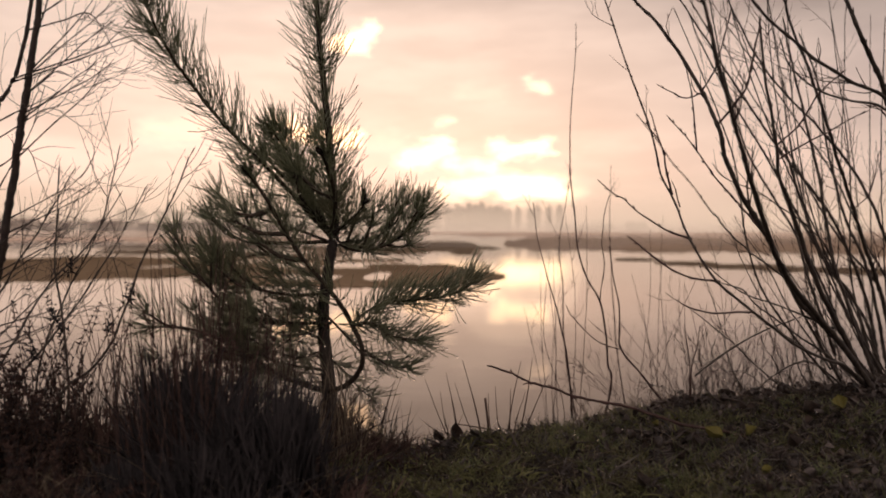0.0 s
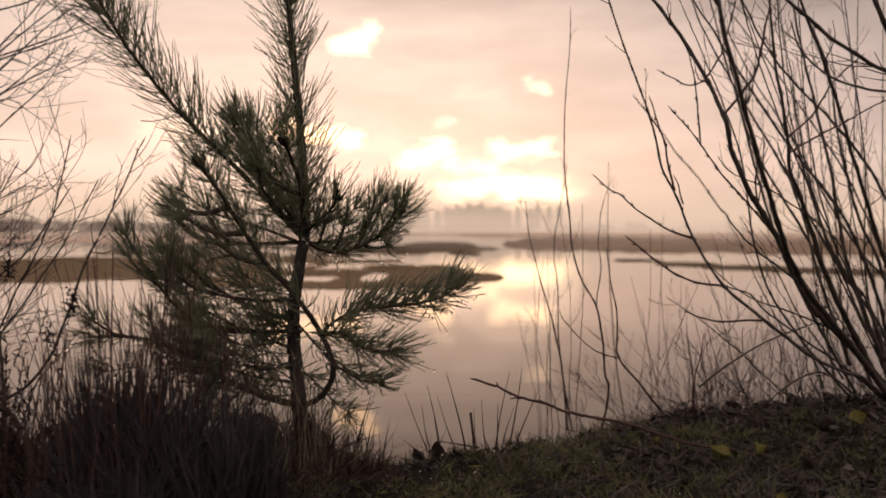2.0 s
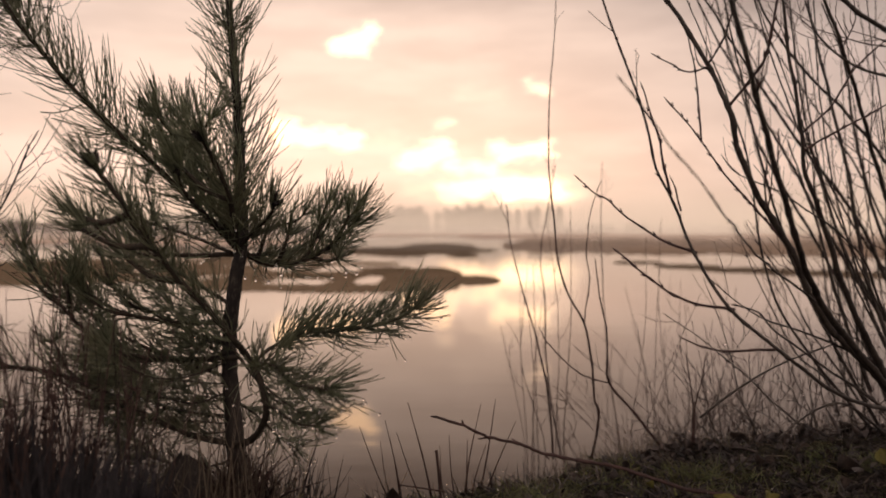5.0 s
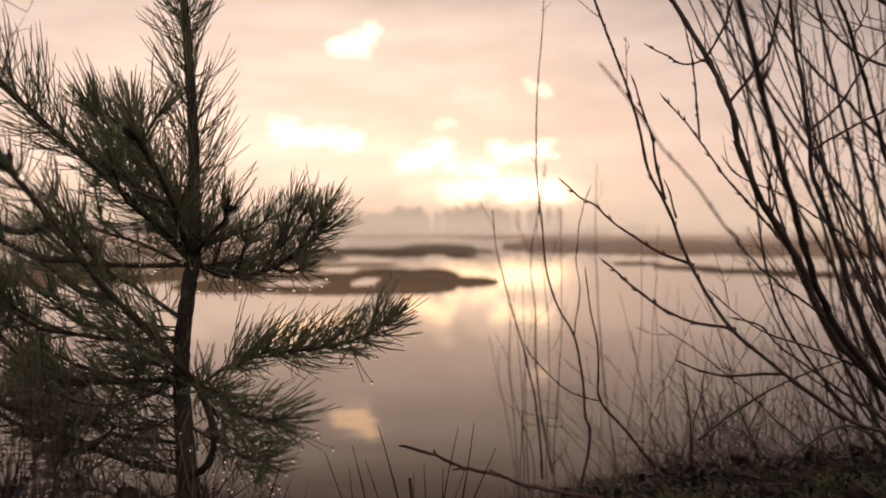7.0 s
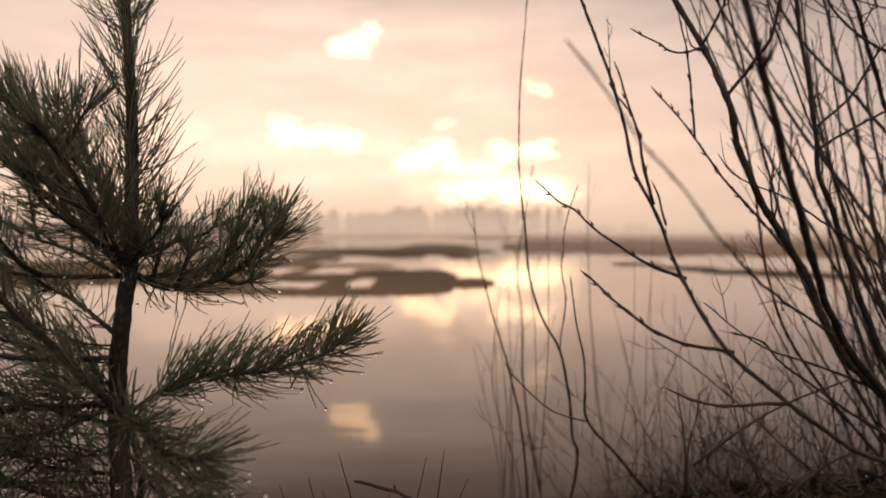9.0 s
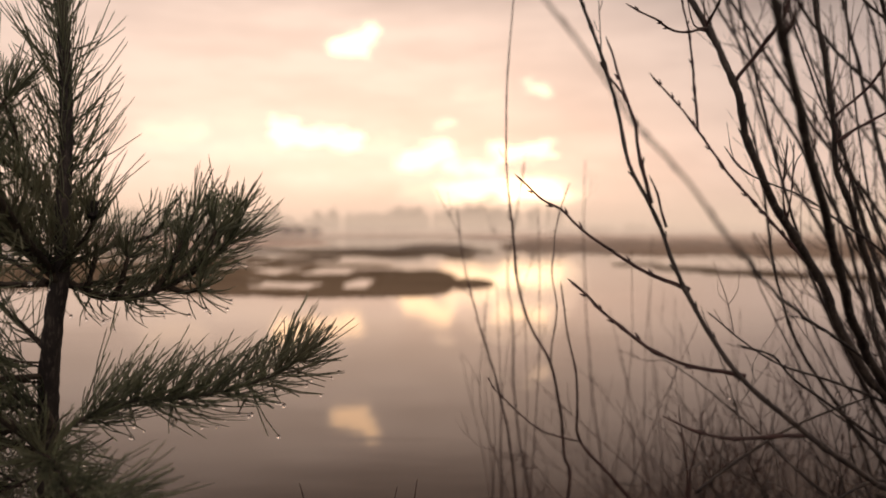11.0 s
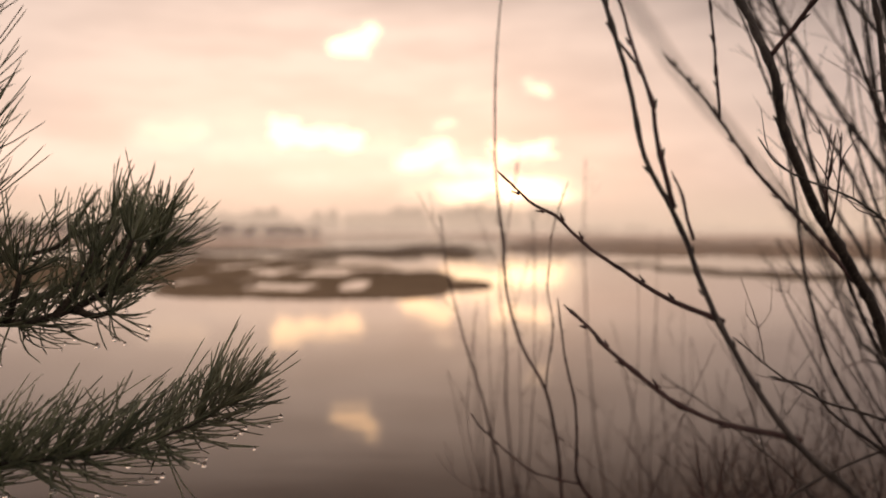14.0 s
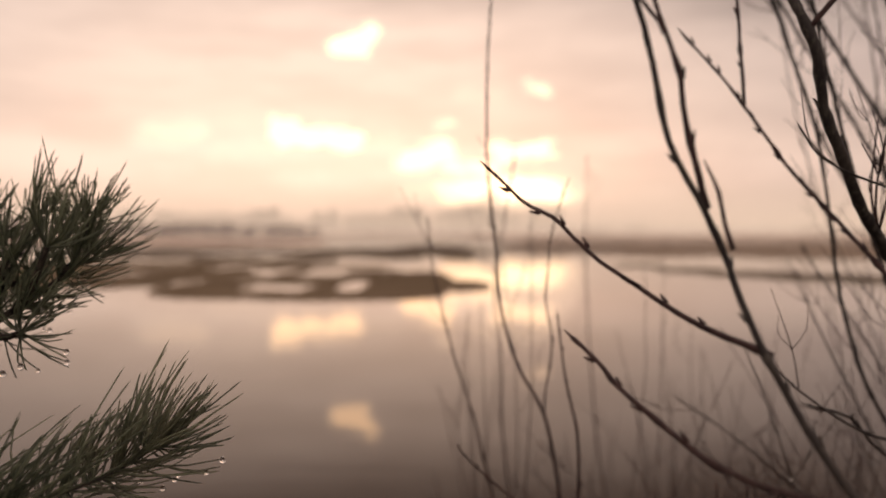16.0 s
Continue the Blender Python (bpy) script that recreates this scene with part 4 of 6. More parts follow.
def build_willow():
    rng = np.random.default_rng(21)
    w = thing("willow_shrub", "bare many-stemmed willow shrub at the water's edge", "shrub")
    _, s1 = stem(w, [(1.493, 2.600, -0.585), (1.260, 2.380, -0.429), (1.109, 2.220, -0.372), (0.962, 2.080, -0.310), (0.820, 1.980, -0.222), (0.721, 1.990, -0.133)] + [(0.653, 2.035, -0.012), (0.630, 2.050, 0.060), (0.616, 2.050, 0.092), (0.586, 2.050, 0.150), (0.572, 2.050, 0.213), (0.550, 2.050, 0.285), (0.535, 2.050, 0.326)] + [(0.491, 2.050, 0.440), (0.429, 2.050, 0.611), (0.384, 2.050, 0.745)], 0.0072, 0.0016, rng, 5, 0.10, label="slender outer stem", power=0.6, lo=0.5)
    twig(s1, [(0.662, 2.040, -0.023), (0.606, 2.105, 0.005), (0.540, 2.120, 0.051), (0.498, 2.130, 0.091), (0.478, 2.140, 0.102), (0.441, 2.160, 0.137)], 0.0031, 0.0016, rng)
    twig(s1, [(0.721, 1.990, -0.133), (0.672, 2.020, -0.130), (0.615, 2.030, -0.108), (0.555, 2.060, -0.064), (0.536, 2.090, -0.043), (0.515, 2.120, -0.019)], 0.0032, 0.0017, rng)
    twig(s1, [(0.612, 2.050, 0.094), (0.602, 2.050, 0.134), (0.590, 2.050, 0.189), (0.586, 2.050, 0.205), (0.570, 2.050, 0.248), (0.557, 2.050, 0.290), (0.549, 2.050, 0.312)], 0.0030, 0.0014, rng)
    twig(s1, [(0.540, 2.050, 0.288), (0.550, 2.050, 0.271), (0.560, 2.050, 0.257), (0.570, 2.050, 0.246)], 0.0016, 0.0013, rng, False)
    twig(s1, [(0.631, 2.045, 0.061), (0.625, 2.045, 0.082), (0.617, 2.040, 0.107), (0.609, 2.040, 0.125)], 0.0022, 0.0012, rng)
    _, s2 = stem(w, [(1.596, 2.750, -0.635), (1.490, 2.700, -0.503), (1.328, 2.620, -0.352), (1.197, 2.550, -0.248), (1.122, 2.520, -0.143), (1.070, 2.500, -0.040), (0.958, 2.440, 0.104), (0.892, 2.400, 0.208), (0.849, 2.380, 0.326), (0.814, 2.420, 0.440), (0.749, 2.460, 0.572), (0.697, 2.500, 0.673), (0.628, 2.520, 0.751), (0.516, 2.560, 0.911)], 0.0125, 0.0035, rng, 7, 0.14, label="thick leaning stem", lo=0.45)
    twig(s2, [(1.078, 2.520, -0.041), (0.998, 2.580, 0.082), (0.929, 2.600, 0.168), (0.864, 2.620, 0.269), (0.813, 2.630, 0.340), (0.772, 2.630, 0.386)], 0.0040, 0.0018, rng)
    twig(s2, [(0.864, 2.620, 0.269), (0.847, 2.600, 0.368), (0.828, 2.580, 0.459), (0.802, 2.560, 0.544)], 0.0030, 0.0015, rng)
    twig(s2, [(0.849, 2.380, 0.326), (0.884, 2.360, 0.374), (0.908, 2.320, 0.422), (0.920, 2.300, 0.502), (0.944, 2.300, 0.627)], 0.0040, 0.0020, rng)
    twig(s2, [(0.811, 2.410, 0.429), (0.727, 2.300, 0.398), (0.667, 2.240, 0.407), (0.630, 2.240, 0.427)], 0.0026, 0.0014, rng)
    twig(s2, [(0.814, 2.420, 0.440), (0.799, 2.300, 0.460), (0.762, 2.150, 0.469), (0.777, 2.100, 0.596)], 0.0026, 0.0014, rng)
    stem(w, [(1.436, 2.500, -0.568), (1.333, 2.450, -0.438), (1.131, 2.300, -0.258), (0.977, 2.150, -0.146), (0.856, 2.000, -0.032), (0.792, 1.920, 0.054), (0.725, 1.840, 0.159), (0.666, 1.770, 0.263), (0.612, 1.720, 0.375), (0.586, 1.700, 0.457), (0.553, 1.680, 0.574)], 0.0098, 0.0035, rng, 7, 0.13, label="dark leaning stem", lo=0.5)
    _, s4 = stem(w, [(1.520, 2.700, -0.563), (1.382, 2.650, -0.356), (1.243, 2.550, -0.173), (1.162, 2.500, -0.022), (1.096, 2.450, 0.104), (1.059, 2.430, 0.193), (1.048, 2.420, 0.266), (1.021, 2.400, 0.384), (0.990, 2.380, 0.519), (0.968, 2.360, 0.644)], 0.011, 0.003, rng, 4, 0.12, label="kinked stem", lo=0.5)
    twig(s4, [(1.048, 2.420, 0.266), (1.102, 2.400, 0.322), (1.152, 2.360, 0.420), (1.213, 2.330, 0.483)], 0.0032, 0.0016, rng)
    twig(s4, [(1.052, 2.420, 0.222), (1.130, 2.420, 0.268), (1.236, 2.420, 0.325), (1.322, 2.400, 0.371)], 0.0032, 0.0016, rng)
    # stems behind
    stem(w, [(1.895, 3.300, -0.688), (1.842, 3.300, -0.370), (1.714, 3.250, -0.077), (1.567, 3.200, 0.136), (1.390, 3.150, 0.319), (1.241, 3.100, 0.495), (1.131, 3.050, 0.621), (1.001, 3.000, 0.785), (0.912, 3.000, 0.916)], 0.0087, 0.0026, rng, 12, 0.22)
    stem(w, [(1.767, 3.000, -0.626), (1.741, 3.000, -0.337), (1.593, 2.900, -0.047), (1.427, 2.750, 0.218), (1.314, 2.650, 0.404), (1.206, 2.550, 0.556), (1.126, 2.500, 0.673), (1.075, 2.450, 0.801)], 0.0093, 0.0033, rng, 12, 0.20)
    stem(w, [(1.932, 3.200, -0.668), (1.843, 3.100, -0.256), (1.691, 3.000, 0.062), (1.552, 2.950, 0.256), (1.396, 2.900, 0.400), (1.267, 2.900, 0.527), (1.139, 2.850, 0.663), (1.015, 2.800, 0.855)], 0.0081, 0.0026, rng, 12, 0.2)
    stem(w, [(1.877, 3.400, -0.709), (1.747, 3.400, -0.381), (1.618, 3.400, -0.105), (1.444, 3.350, 0.143), (1.323, 3.300, 0.310), (1.249, 3.300, 0.503), (1.187, 3.300, 0.720), (1.124, 3.300, 0.960)], 0.0074, 0.0026, rng, 12, 0.2)
    stem(w, [(1.647, 2.600, -0.542), (1.579, 2.500, -0.206), (1.476, 2.400, 0.102), (1.343, 2.300, 0.351), (1.254, 2.250, 0.491), (1.185, 2.200, 0.568), (1.135, 2.200, 0.688)], 0.014, 0.005, rng, 7, 0.2)
    stem(w, [(1.555, 2.300, -0.258), (1.351, 2.150, 0.234), (1.178, 2.050, 0.355), (1.049, 2.000, 0.393), (0.917, 1.970, 0.466), (0.793, 1.950, 0.570), (0.702, 1.900, 0.649)], 0.008, 0.003, rng, 5, 0.15, label="branch crossing the others")
    stem(w, [(1.572, 2.500, 0.198), (1.437, 2.500, 0.389), (1.312, 2.500, 0.421), (1.202, 2.500, 0.463), (1.119, 2.500, 0.536), (1.090, 2.500, 0.618)], 0.006, 0.002, rng, 6, 0.15)
    stem(w, [(1.493, 2.600, -0.562), (1.234, 2.400, -0.340), (0.999, 2.200, -0.157), (0.828, 2.020, -0.070), (0.717, 1.880, -0.025), (0.596, 1.680, 0.027), (0.543, 1.600, 0.052), (0.513, 1.590, 0.089), (0.491, 1.580, 0.113), (0.463, 1.560, 0.136), (0.433, 1.580, 0.188), (0.400, 1.600, 0.238)], 0.0036, 0.0011, rng, 2, 0.06, label="thin stem leaning out over the bank")
    twig(s1, [(0.811, 2.000, -0.214), (0.758, 1.990, -0.215), (0.707, 1.990, -0.217), (0.656, 1.990, -0.208), (0.624, 2.000, -0.193)], 0.0032, 0.0016, rng)
    stem(w, [(1.531, 2.700, -0.583), (1.364, 2.650, -0.454), (1.202, 2.600, -0.349), (1.054, 2.570, -0.250), (1.003, 2.560, -0.196), (0.933, 2.550, -0.173)], 0.005, 0.002, rng, 4, 0.12)
    # dense stems of the shrub's heart
    stem(w, [(1.734, 3.000, -0.653), (1.681, 3.029, -0.376), (1.573, 3.057, -0.201), (1.461, 3.086, -0.003), (1.329, 3.114, 0.255), (1.192, 3.143, 0.500), (1.053, 3.171, 0.769), (1.015, 3.200, 0.892)], 0.0070, 0.0024, rng, 5, 0.16)
    stem(w, [(1.901, 3.200, -0.634), (1.846, 3.233, -0.256), (1.726, 3.267, -0.084), (1.611, 3.300, 0.113), (1.488, 3.333, 0.355), (1.342, 3.367, 0.602), (1.232, 3.400, 0.835)], 0.0058, 0.0020, rng, 5, 0.16)
    stem(w, [(1.589, 2.800, -0.563), (1.529, 2.833, -0.278), (1.457, 2.867, -0.150), (1.400, 2.900, -0.017), (1.366, 2.933, 0.153), (1.331, 2.967, 0.398), (1.321, 3.000, 0.597)], 0.0065, 0.0020, rng, 5, 0.16)
    stem(w, [(1.605, 2.800, -0.596), (1.548, 2.812, -0.421), (1.491, 2.825, -0.260), (1.449, 2.837, -0.114), (1.423, 2.850, 0.050), (1.397, 2.862, 0.216), (1.353, 2.875, 0.417), (1.310, 2.887, 0.620), (1.282, 2.900, 0.792)], 0.0082, 0.0032, rng, 5, 0.16)
    stem(w, [(1.987, 3.300, -0.620), (1.946, 3.329, -0.266), (1.843, 3.357, -0.047), (1.795, 3.386, 0.095), (1.712, 3.414, 0.282), (1.582, 3.443, 0.493), (1.448, 3.471, 0.708), (1.291, 3.500, 0.928)], 0.0058, 0.0020, rng, 5, 0.16)
    stem(w, [(1.752, 3.000, -0.582), (1.674, 3.017, -0.161), (1.604, 3.033, 0.016), (1.560, 3.050, 0.177), (1.524, 3.067, 0.377), (1.497, 3.083, 0.598), (1.432, 3.100, 0.785)], 0.0073, 0.0029, rng, 5, 0.16)
    stem(w, [(1.387, 2.700, -0.444), (1.350, 2.717, -0.324), (1.312, 2.733, -0.201), (1.282, 2.750, -0.077), (1.258, 2.767, 0.049), (1.226, 2.783, 0.161), (1.186, 2.800, 0.291)], 0.0065, 0.0020, rng, 5, 0.16)
    stem(w, [(1.352, 2.450, -0.387), (1.263, 2.436, -0.169), (1.208, 2.421, -0.047), (1.140, 2.407, 0.019), (1.054, 2.393, 0.072), (0.982, 2.379, 0.117), (0.872, 2.364, 0.162), (0.828, 2.350, 0.202)], 0.0041, 0.0012, rng, 5, 0.16)
    stem(w, [(1.251, 2.800, -0.580), (1.162, 2.818, -0.503), (1.087, 2.836, -0.426), (0.996, 2.853, -0.347), (0.927, 2.871, -0.291), (0.845, 2.889, -0.235)], 0.0030, 0.0012, rng, 3, 0.12)
    stem(w, [(1.330, 2.600, -0.333), (1.188, 2.580, -0.275), (1.092, 2.560, -0.240), (0.997, 2.540, -0.209), (0.918, 2.520, -0.157), (0.852, 2.500, -0.104)], 0.0036, 0.0014, rng, 3, 0.12)
    stem(w, [(1.426, 2.950, -0.570), (1.385, 2.970, -0.453), (1.307, 2.990, -0.387), (1.228, 3.010, -0.232), (1.166, 3.030, -0.091), (1.138, 3.050, -0.002)], 0.0036, 0.0014, rng, 3, 0.12)
    stem(w, [(1.523, 3.000, -0.547), (1.463, 3.020, -0.446), (1.366, 3.040, -0.306), (1.304, 3.060, -0.165), (1.222, 3.080, -0.039), (1.175, 3.100, 0.052)], 0.0040, 0.0014, rng, 3, 0.12)
    # root crown, where the stems spring from
    g = Geo()
    ang, up = np.linspace(0, 2 * np.pi, 26, endpoint=False), np.linspace(0, 1, 9)
    pts = [(1.56 + (0.15 - 0.11 * v ** 1.2) * math.cos(a) * (1 + 0.16 * math.sin(5 * a + 3 * v) + 0.08 * rng.normal()), 2.68 + (0.15 - 0.11 * v ** 1.4) * math.sin(a) * (1 + 0.14 * math.sin(4 * a + 1)), -0.65 + 0.13 * v + 0.012 * rng.normal()) for v in up for a in ang]
    g.add(pts, [(j * 26 + i, j * 26 + (i + 1) % 26, (j + 1) * 26 + (i + 1) % 26, (j + 1) * 26 + i) for j in range(8) for i in range(26)] + [tuple(8 * 26 + i for i in range(26))])
    part("root_crown", g, WILLOW, w, "dark gnarled root crown")
    # low crossing twigs near the foot
    stem(w, [(0.858, 2.600, -0.494), (0.972, 2.600, -0.407), (1.087, 2.600, -0.340), (1.221, 2.600, -0.292)], 0.0035, 0.002, rng, 3, 0.10)
    stem(w, [(1.324, 2.500, -0.521), (1.170, 2.450, -0.420), (1.049, 2.420, -0.460), (0.987, 2.400, -0.501)], 0.0035, 0.002, rng, 3, 0.10)
    for k in range(18):
        y0 = rng.uniform(2.7, 3.7)
        xb, xt = y0 * rng.uniform(0.53, 0.66), y0 * rng.uniform(0.28, 0.60)
        z0 = float(ground_z(xb, y0)) - 0.02
        zt = y0 * rng.uniform(0.16, 0.40)
        dy = rng.normal(-0.1, 0.15)
        m1, m2 = rng.uniform(0.36, 0.56), rng.uniform(0.68, 0.88)
        stem(w, [(xb, y0, z0), (xb + (xt - xb) * m1, y0 + dy * 0.3, z0 + (zt - z0) * 0.32), (xb + (xt - xb) * m2, y0 + dy * 0.7, z0 + (zt - z0) * 0.66), (xt, y0 + dy, zt)],
             rng.uniform(0.0030, 0.0054), 0.0014, rng, 7, 0.2)
    # thin low shoots that lean out from the foot
    for k in range(9):
        x0, y0 = rng.uniform(1.08, 1.75), rng.uniform(2.6, 3.1)
        z0 = float(ground_z(x0, y0)) - 0.02
        dx, up = -rng.uniform(0.20, 0.42), rng.uniform(0.22, 0.62)
        stem(w, [(x0, y0, z0), (x0 + dx * 0.35, y0 + rng.normal(0, 0.04), z0 + up * 0.28), (x0 + dx * 0.7, y0 + rng.normal(0, 0.06), z0 + up * 0.64), (x0 + dx, y0 + rng.normal(0, 0.08), z0 + up)],
             rng.uniform(0.0016, 0.0030), 0.0009, rng, 5, 0.16)
    # drops of dew on the low twigs
    for q in [(0.901, 2.530, -0.280), (1.151, 2.500, -0.291), (1.104, 2.500, -0.264), (0.958, 2.600, -0.507), (1.002, 2.300, -0.367), (0.880, 2.600, -0.422)]:
        d = new("dew_drop", bpy.data.meshes["dew_drop"])
        d.location, d.parent = q, w


build_willow()


def sapling(points, r0, r1, seed, twigs=0, twig_len=0.12, extra=(), label="thin bare sapling rising from the bank", lean=(0, 0, 0.4)):
    rng = np.random.default_rng(seed)
    t = thing("bare_sapling", label, "sapling", "bare saplings")
    path, ob = stem(t, points, r0, r1, rng, twigs, twig_len, lean, TWIG, buds=True)
    for p in extra:
        twig(ob, p, max(r1 * 1.6, 0.0021), r1 * 0.9, rng)
    return t


sapling([(0.618, 2.960, -0.780), (0.651, 2.950, -0.578), (0.637, 2.940, -0.524), (0.630, 2.930, -0.462), (0.616, 2.900, -0.371), (0.589, 2.871, -0.263), (0.544, 2.890, -0.176), (0.514, 2.900, -0.070), (0.500, 2.910, 0.068), (0.488, 2.930, 0.224), (0.488, 2.930, 0.379), (0.494, 2.930, 0.534), (0.505, 2.930, 0.689), (0.505, 2.930, 0.783)], 0.0046, 0.0011, 31, 3, 0.10,
        extra=[[(0.589, 2.871, -0.263), (0.600, 2.870, -0.178), (0.602, 2.856, -0.113), (0.589, 2.842, -0.041), (0.592, 2.828, 0.020), (0.601, 2.814, 0.088), (0.624, 2.800, 0.168)]], label="tall thin bare sapling, forked and kinked near its foot")
sapling([(0.849, 2.860, -0.676), (0.735, 2.800, -0.539), (0.642, 2.757, -0.429), (0.629, 2.740, -0.359), (0.624, 2.730, -0.264), (0.607, 2.724, -0.177), (0.590, 2.720, -0.063)], 0.0052, 0.0014, 32, 1, 0.08,
        extra=[[(0.642, 2.757, -0.429), (0.596, 2.750, -0.419), (0.549, 2.718, -0.394), (0.490, 2.685, -0.345), (0.439, 2.652, -0.291), (0.420, 2.620, -0.259)]], label="slanting bare sapling with a long side twig")
sapling([(0.540, 3.200, -0.787), (0.515, 3.150, -0.563), (0.475, 3.120, -0.373), (0.421, 3.100, -0.187), (0.383, 3.100, -0.027), (0.365, 3.100, 0.105)], 0.0042, 0.0013, 33, 2, 0.12)
sapling([(0.629, 3.600, -0.898), (0.575, 3.600, -0.564), (0.560, 3.600, -0.244), (0.546, 3.600, -0.058), (0.603, 3.600, 0.286)], 0.0042, 0.0013, 34, 4, 0.2)
sapling([(1.014, 4.200, -1.048), (0.949, 4.200, -0.596), (0.916, 4.200, -0.130), (0.922, 4.240, 0.352)], 0.0042, 0.0013, 35, 3, 0.2)
sapling([(0.863, 2.680, -0.638), (0.864, 2.673, -0.493), (0.856, 2.667, -0.406), (0.842, 2.660, -0.329)], 0.0034, 0.0013, 36, 2, 0.08)
sapling([(0.873, 2.690, -0.626), (0.872, 2.687, -0.495), (0.889, 2.683, -0.410), (0.898, 2.680, -0.340)], 0.0030, 0.0012, 37, 2, 0.08)


def shore_stalks():
    """A thin stand of straight stalks rising out of the shallow water behind the saplings."""
    rng = np.random.default_rng(51)
    for k in range(25):
        y0 = rng.uniform(3.2, 3.7) if k < 8 else rng.uniform(3.3, 4.3)
        x0 = rng.uniform(0.46, 0.70) if k < 8 else y0 * rng.uniform(0.26, 0.46)
        top = rng.uniform(-0.40, 0.12) if k < 8 else rng.uniform(-0.42, 0.10)
        dx = rng.normal(-0.06, 0.07)
        z0 = max(float(ground_z(x0, y0)), WATER_Z) - 0.03
        sapling([(x0, y0, z0), (x0 + rng.normal(0, 0.02), y0, z0 + 0.3 * (top - z0)), (x0 + dx * 0.5 + rng.normal(0, 0.015), y0, z0 + 0.65 * (top - z0)), (x0 + dx, y0, top)],
                rng.uniform(0.0015, 0.0026), 0.0008, 500 + k, int(rng.integers(0, 3)), 0.18, label="thin dead stalk standing in the shallow water")


shore_stalks()


def brushwood():
    """A tangle of low dead twigs at the foot of the willow."""
    rng = np.random.default_rng(29)
    t = thing("brushwood", "tangle of dead twigs and stalks at the willow's foot", "twigs")
    for k in range(115):
        x0, y0 = rng.uniform(0.98, 2.0), rng.uniform(2.65, 3.25)
        z0 = float(ground_z(x0, y0)) - 0.01
        ln = rng.uniform(0.15, 0.55)
        d = unit(np.array([rng.normal(-0.3, 0.7), rng.normal(0, 0.4), rng.uniform(0.25, 1.1)]))
        k2 = rng.normal(0, 0.12, 3) * ln
        p = spline([(x0, y0, z0), np.array([x0, y0, z0]) + d * ln * 0.5 + k2, np.array([x0, y0, z0]) + d * ln + np.array([0, 0, -0.1 * ln])], 0.03)
        g = Geo()
        tube(g, p, rng.uniform(0.0009, 0.0019), 0.0007, 5, 0.05, 0.2, rng)
        grow_twigs(g, p, 2, rng, 0.12, 0.0011, (0, 0, 0.2), sub=0)
        part("twig", g, WILLOW, t)


brushwood()


def undergrowth():
    """Thin sprigs along the water's edge."""
    rng = np.random.default_rng(5)
    for k in range(135):
        x0 = rng.uniform(0.62, 0.88) if k % 20 == 0 else rng.uniform(0.98, 1.5) if k % 4 else rng.uniform(1.5, 2.3)
        y0 = float(bank_edge(x0)) + rng.uniform(0.0, 0.9)
        z0 = max(float(ground_z(x0, y0)), WATER_Z) - 0.02
        h = rng.uniform(0.22, 0.48) if k % 6 else rng.uniform(0.45, 0.80)
        dx = rng.normal(-0.06, 0.22)
        sapling([(x0, y0, z0), (x0 + dx * 0.4, y0 + rng.normal(0, 0.03), z0 + h * 0.5), (x0 + dx, y0 + rng.normal(0, 0.05), z0 + h)], rng.uniform(0.0010, 0.0018), 0.0007, 200 + k, int(rng.integers(1, 5)), 0.20,
                label="thin dry sprig at the water's edge")


undergrowth()


def build_birch():
    rng = np.random.default_rng(41)
    t = thing("birch_sapling", "leafless birch sapling with fine drooping twigs", "tree")
    path, ob = stem(t, [(-1.810, 3.000, -0.804), (-1.776, 3.000, -0.337), (-1.714, 3.000, -0.027), (-1.656, 3.000, 0.326), (-1.625, 3.000, 0.523), (-1.585, 3.000, 0.764), (-1.561, 3.000, 0.938), (-1.528, 3.000, 1.241)], 0.020, 0.010, rng, 0, mat=BIRCH, label="straight thin birch trunk", buds=False)
    path2, ob2 = stem(t, [(-1.751, 2.800, -0.751), (-1.698, 2.800, 0.016), (-1.631, 2.800, 0.407), (-1.568, 2.800, 0.529), (-1.514, 2.800, 0.672), (-1.486, 2.800, 0.835), (-1.467, 2.800, 1.017)], 0.012, 0.006, rng, 0, mat=BIRCH, label="dark second stem", buds=False)
    for src, own, n in ((path, ob, 27), (path2, ob2, 12)):
        for k in range(n):
            i = int(rng.uniform(0.12, 0.98) * (len(src) - 1))
            ln = rng.uniform(0.25, 0.62)
            d = unit(np.array([rng.uniform(0.5, 1.0), rng.normal(-0.05, 0.35), rng.uniform(0.25, 0.75)]))
            p = src[i]
            pts = [p, p + d * ln * 0.4, p + d * ln * 0.75 + np.array([0.03, 0, 0.02]) * rng.normal(), p + d * ln + np.array([0, 0, 0.05 * rng.normal()])]
            q = spline(pts, 0.02)
            g = Geo()
            tube(g, q, 0.0034, 0.0012, 5, 0.05, 0.35, rng)
            grow_twigs(g, q, 4, rng, 0.26, 0.0013, (0.15, 0, 0.1))
            part("branch", g, BIRCH, own)


build_birch()


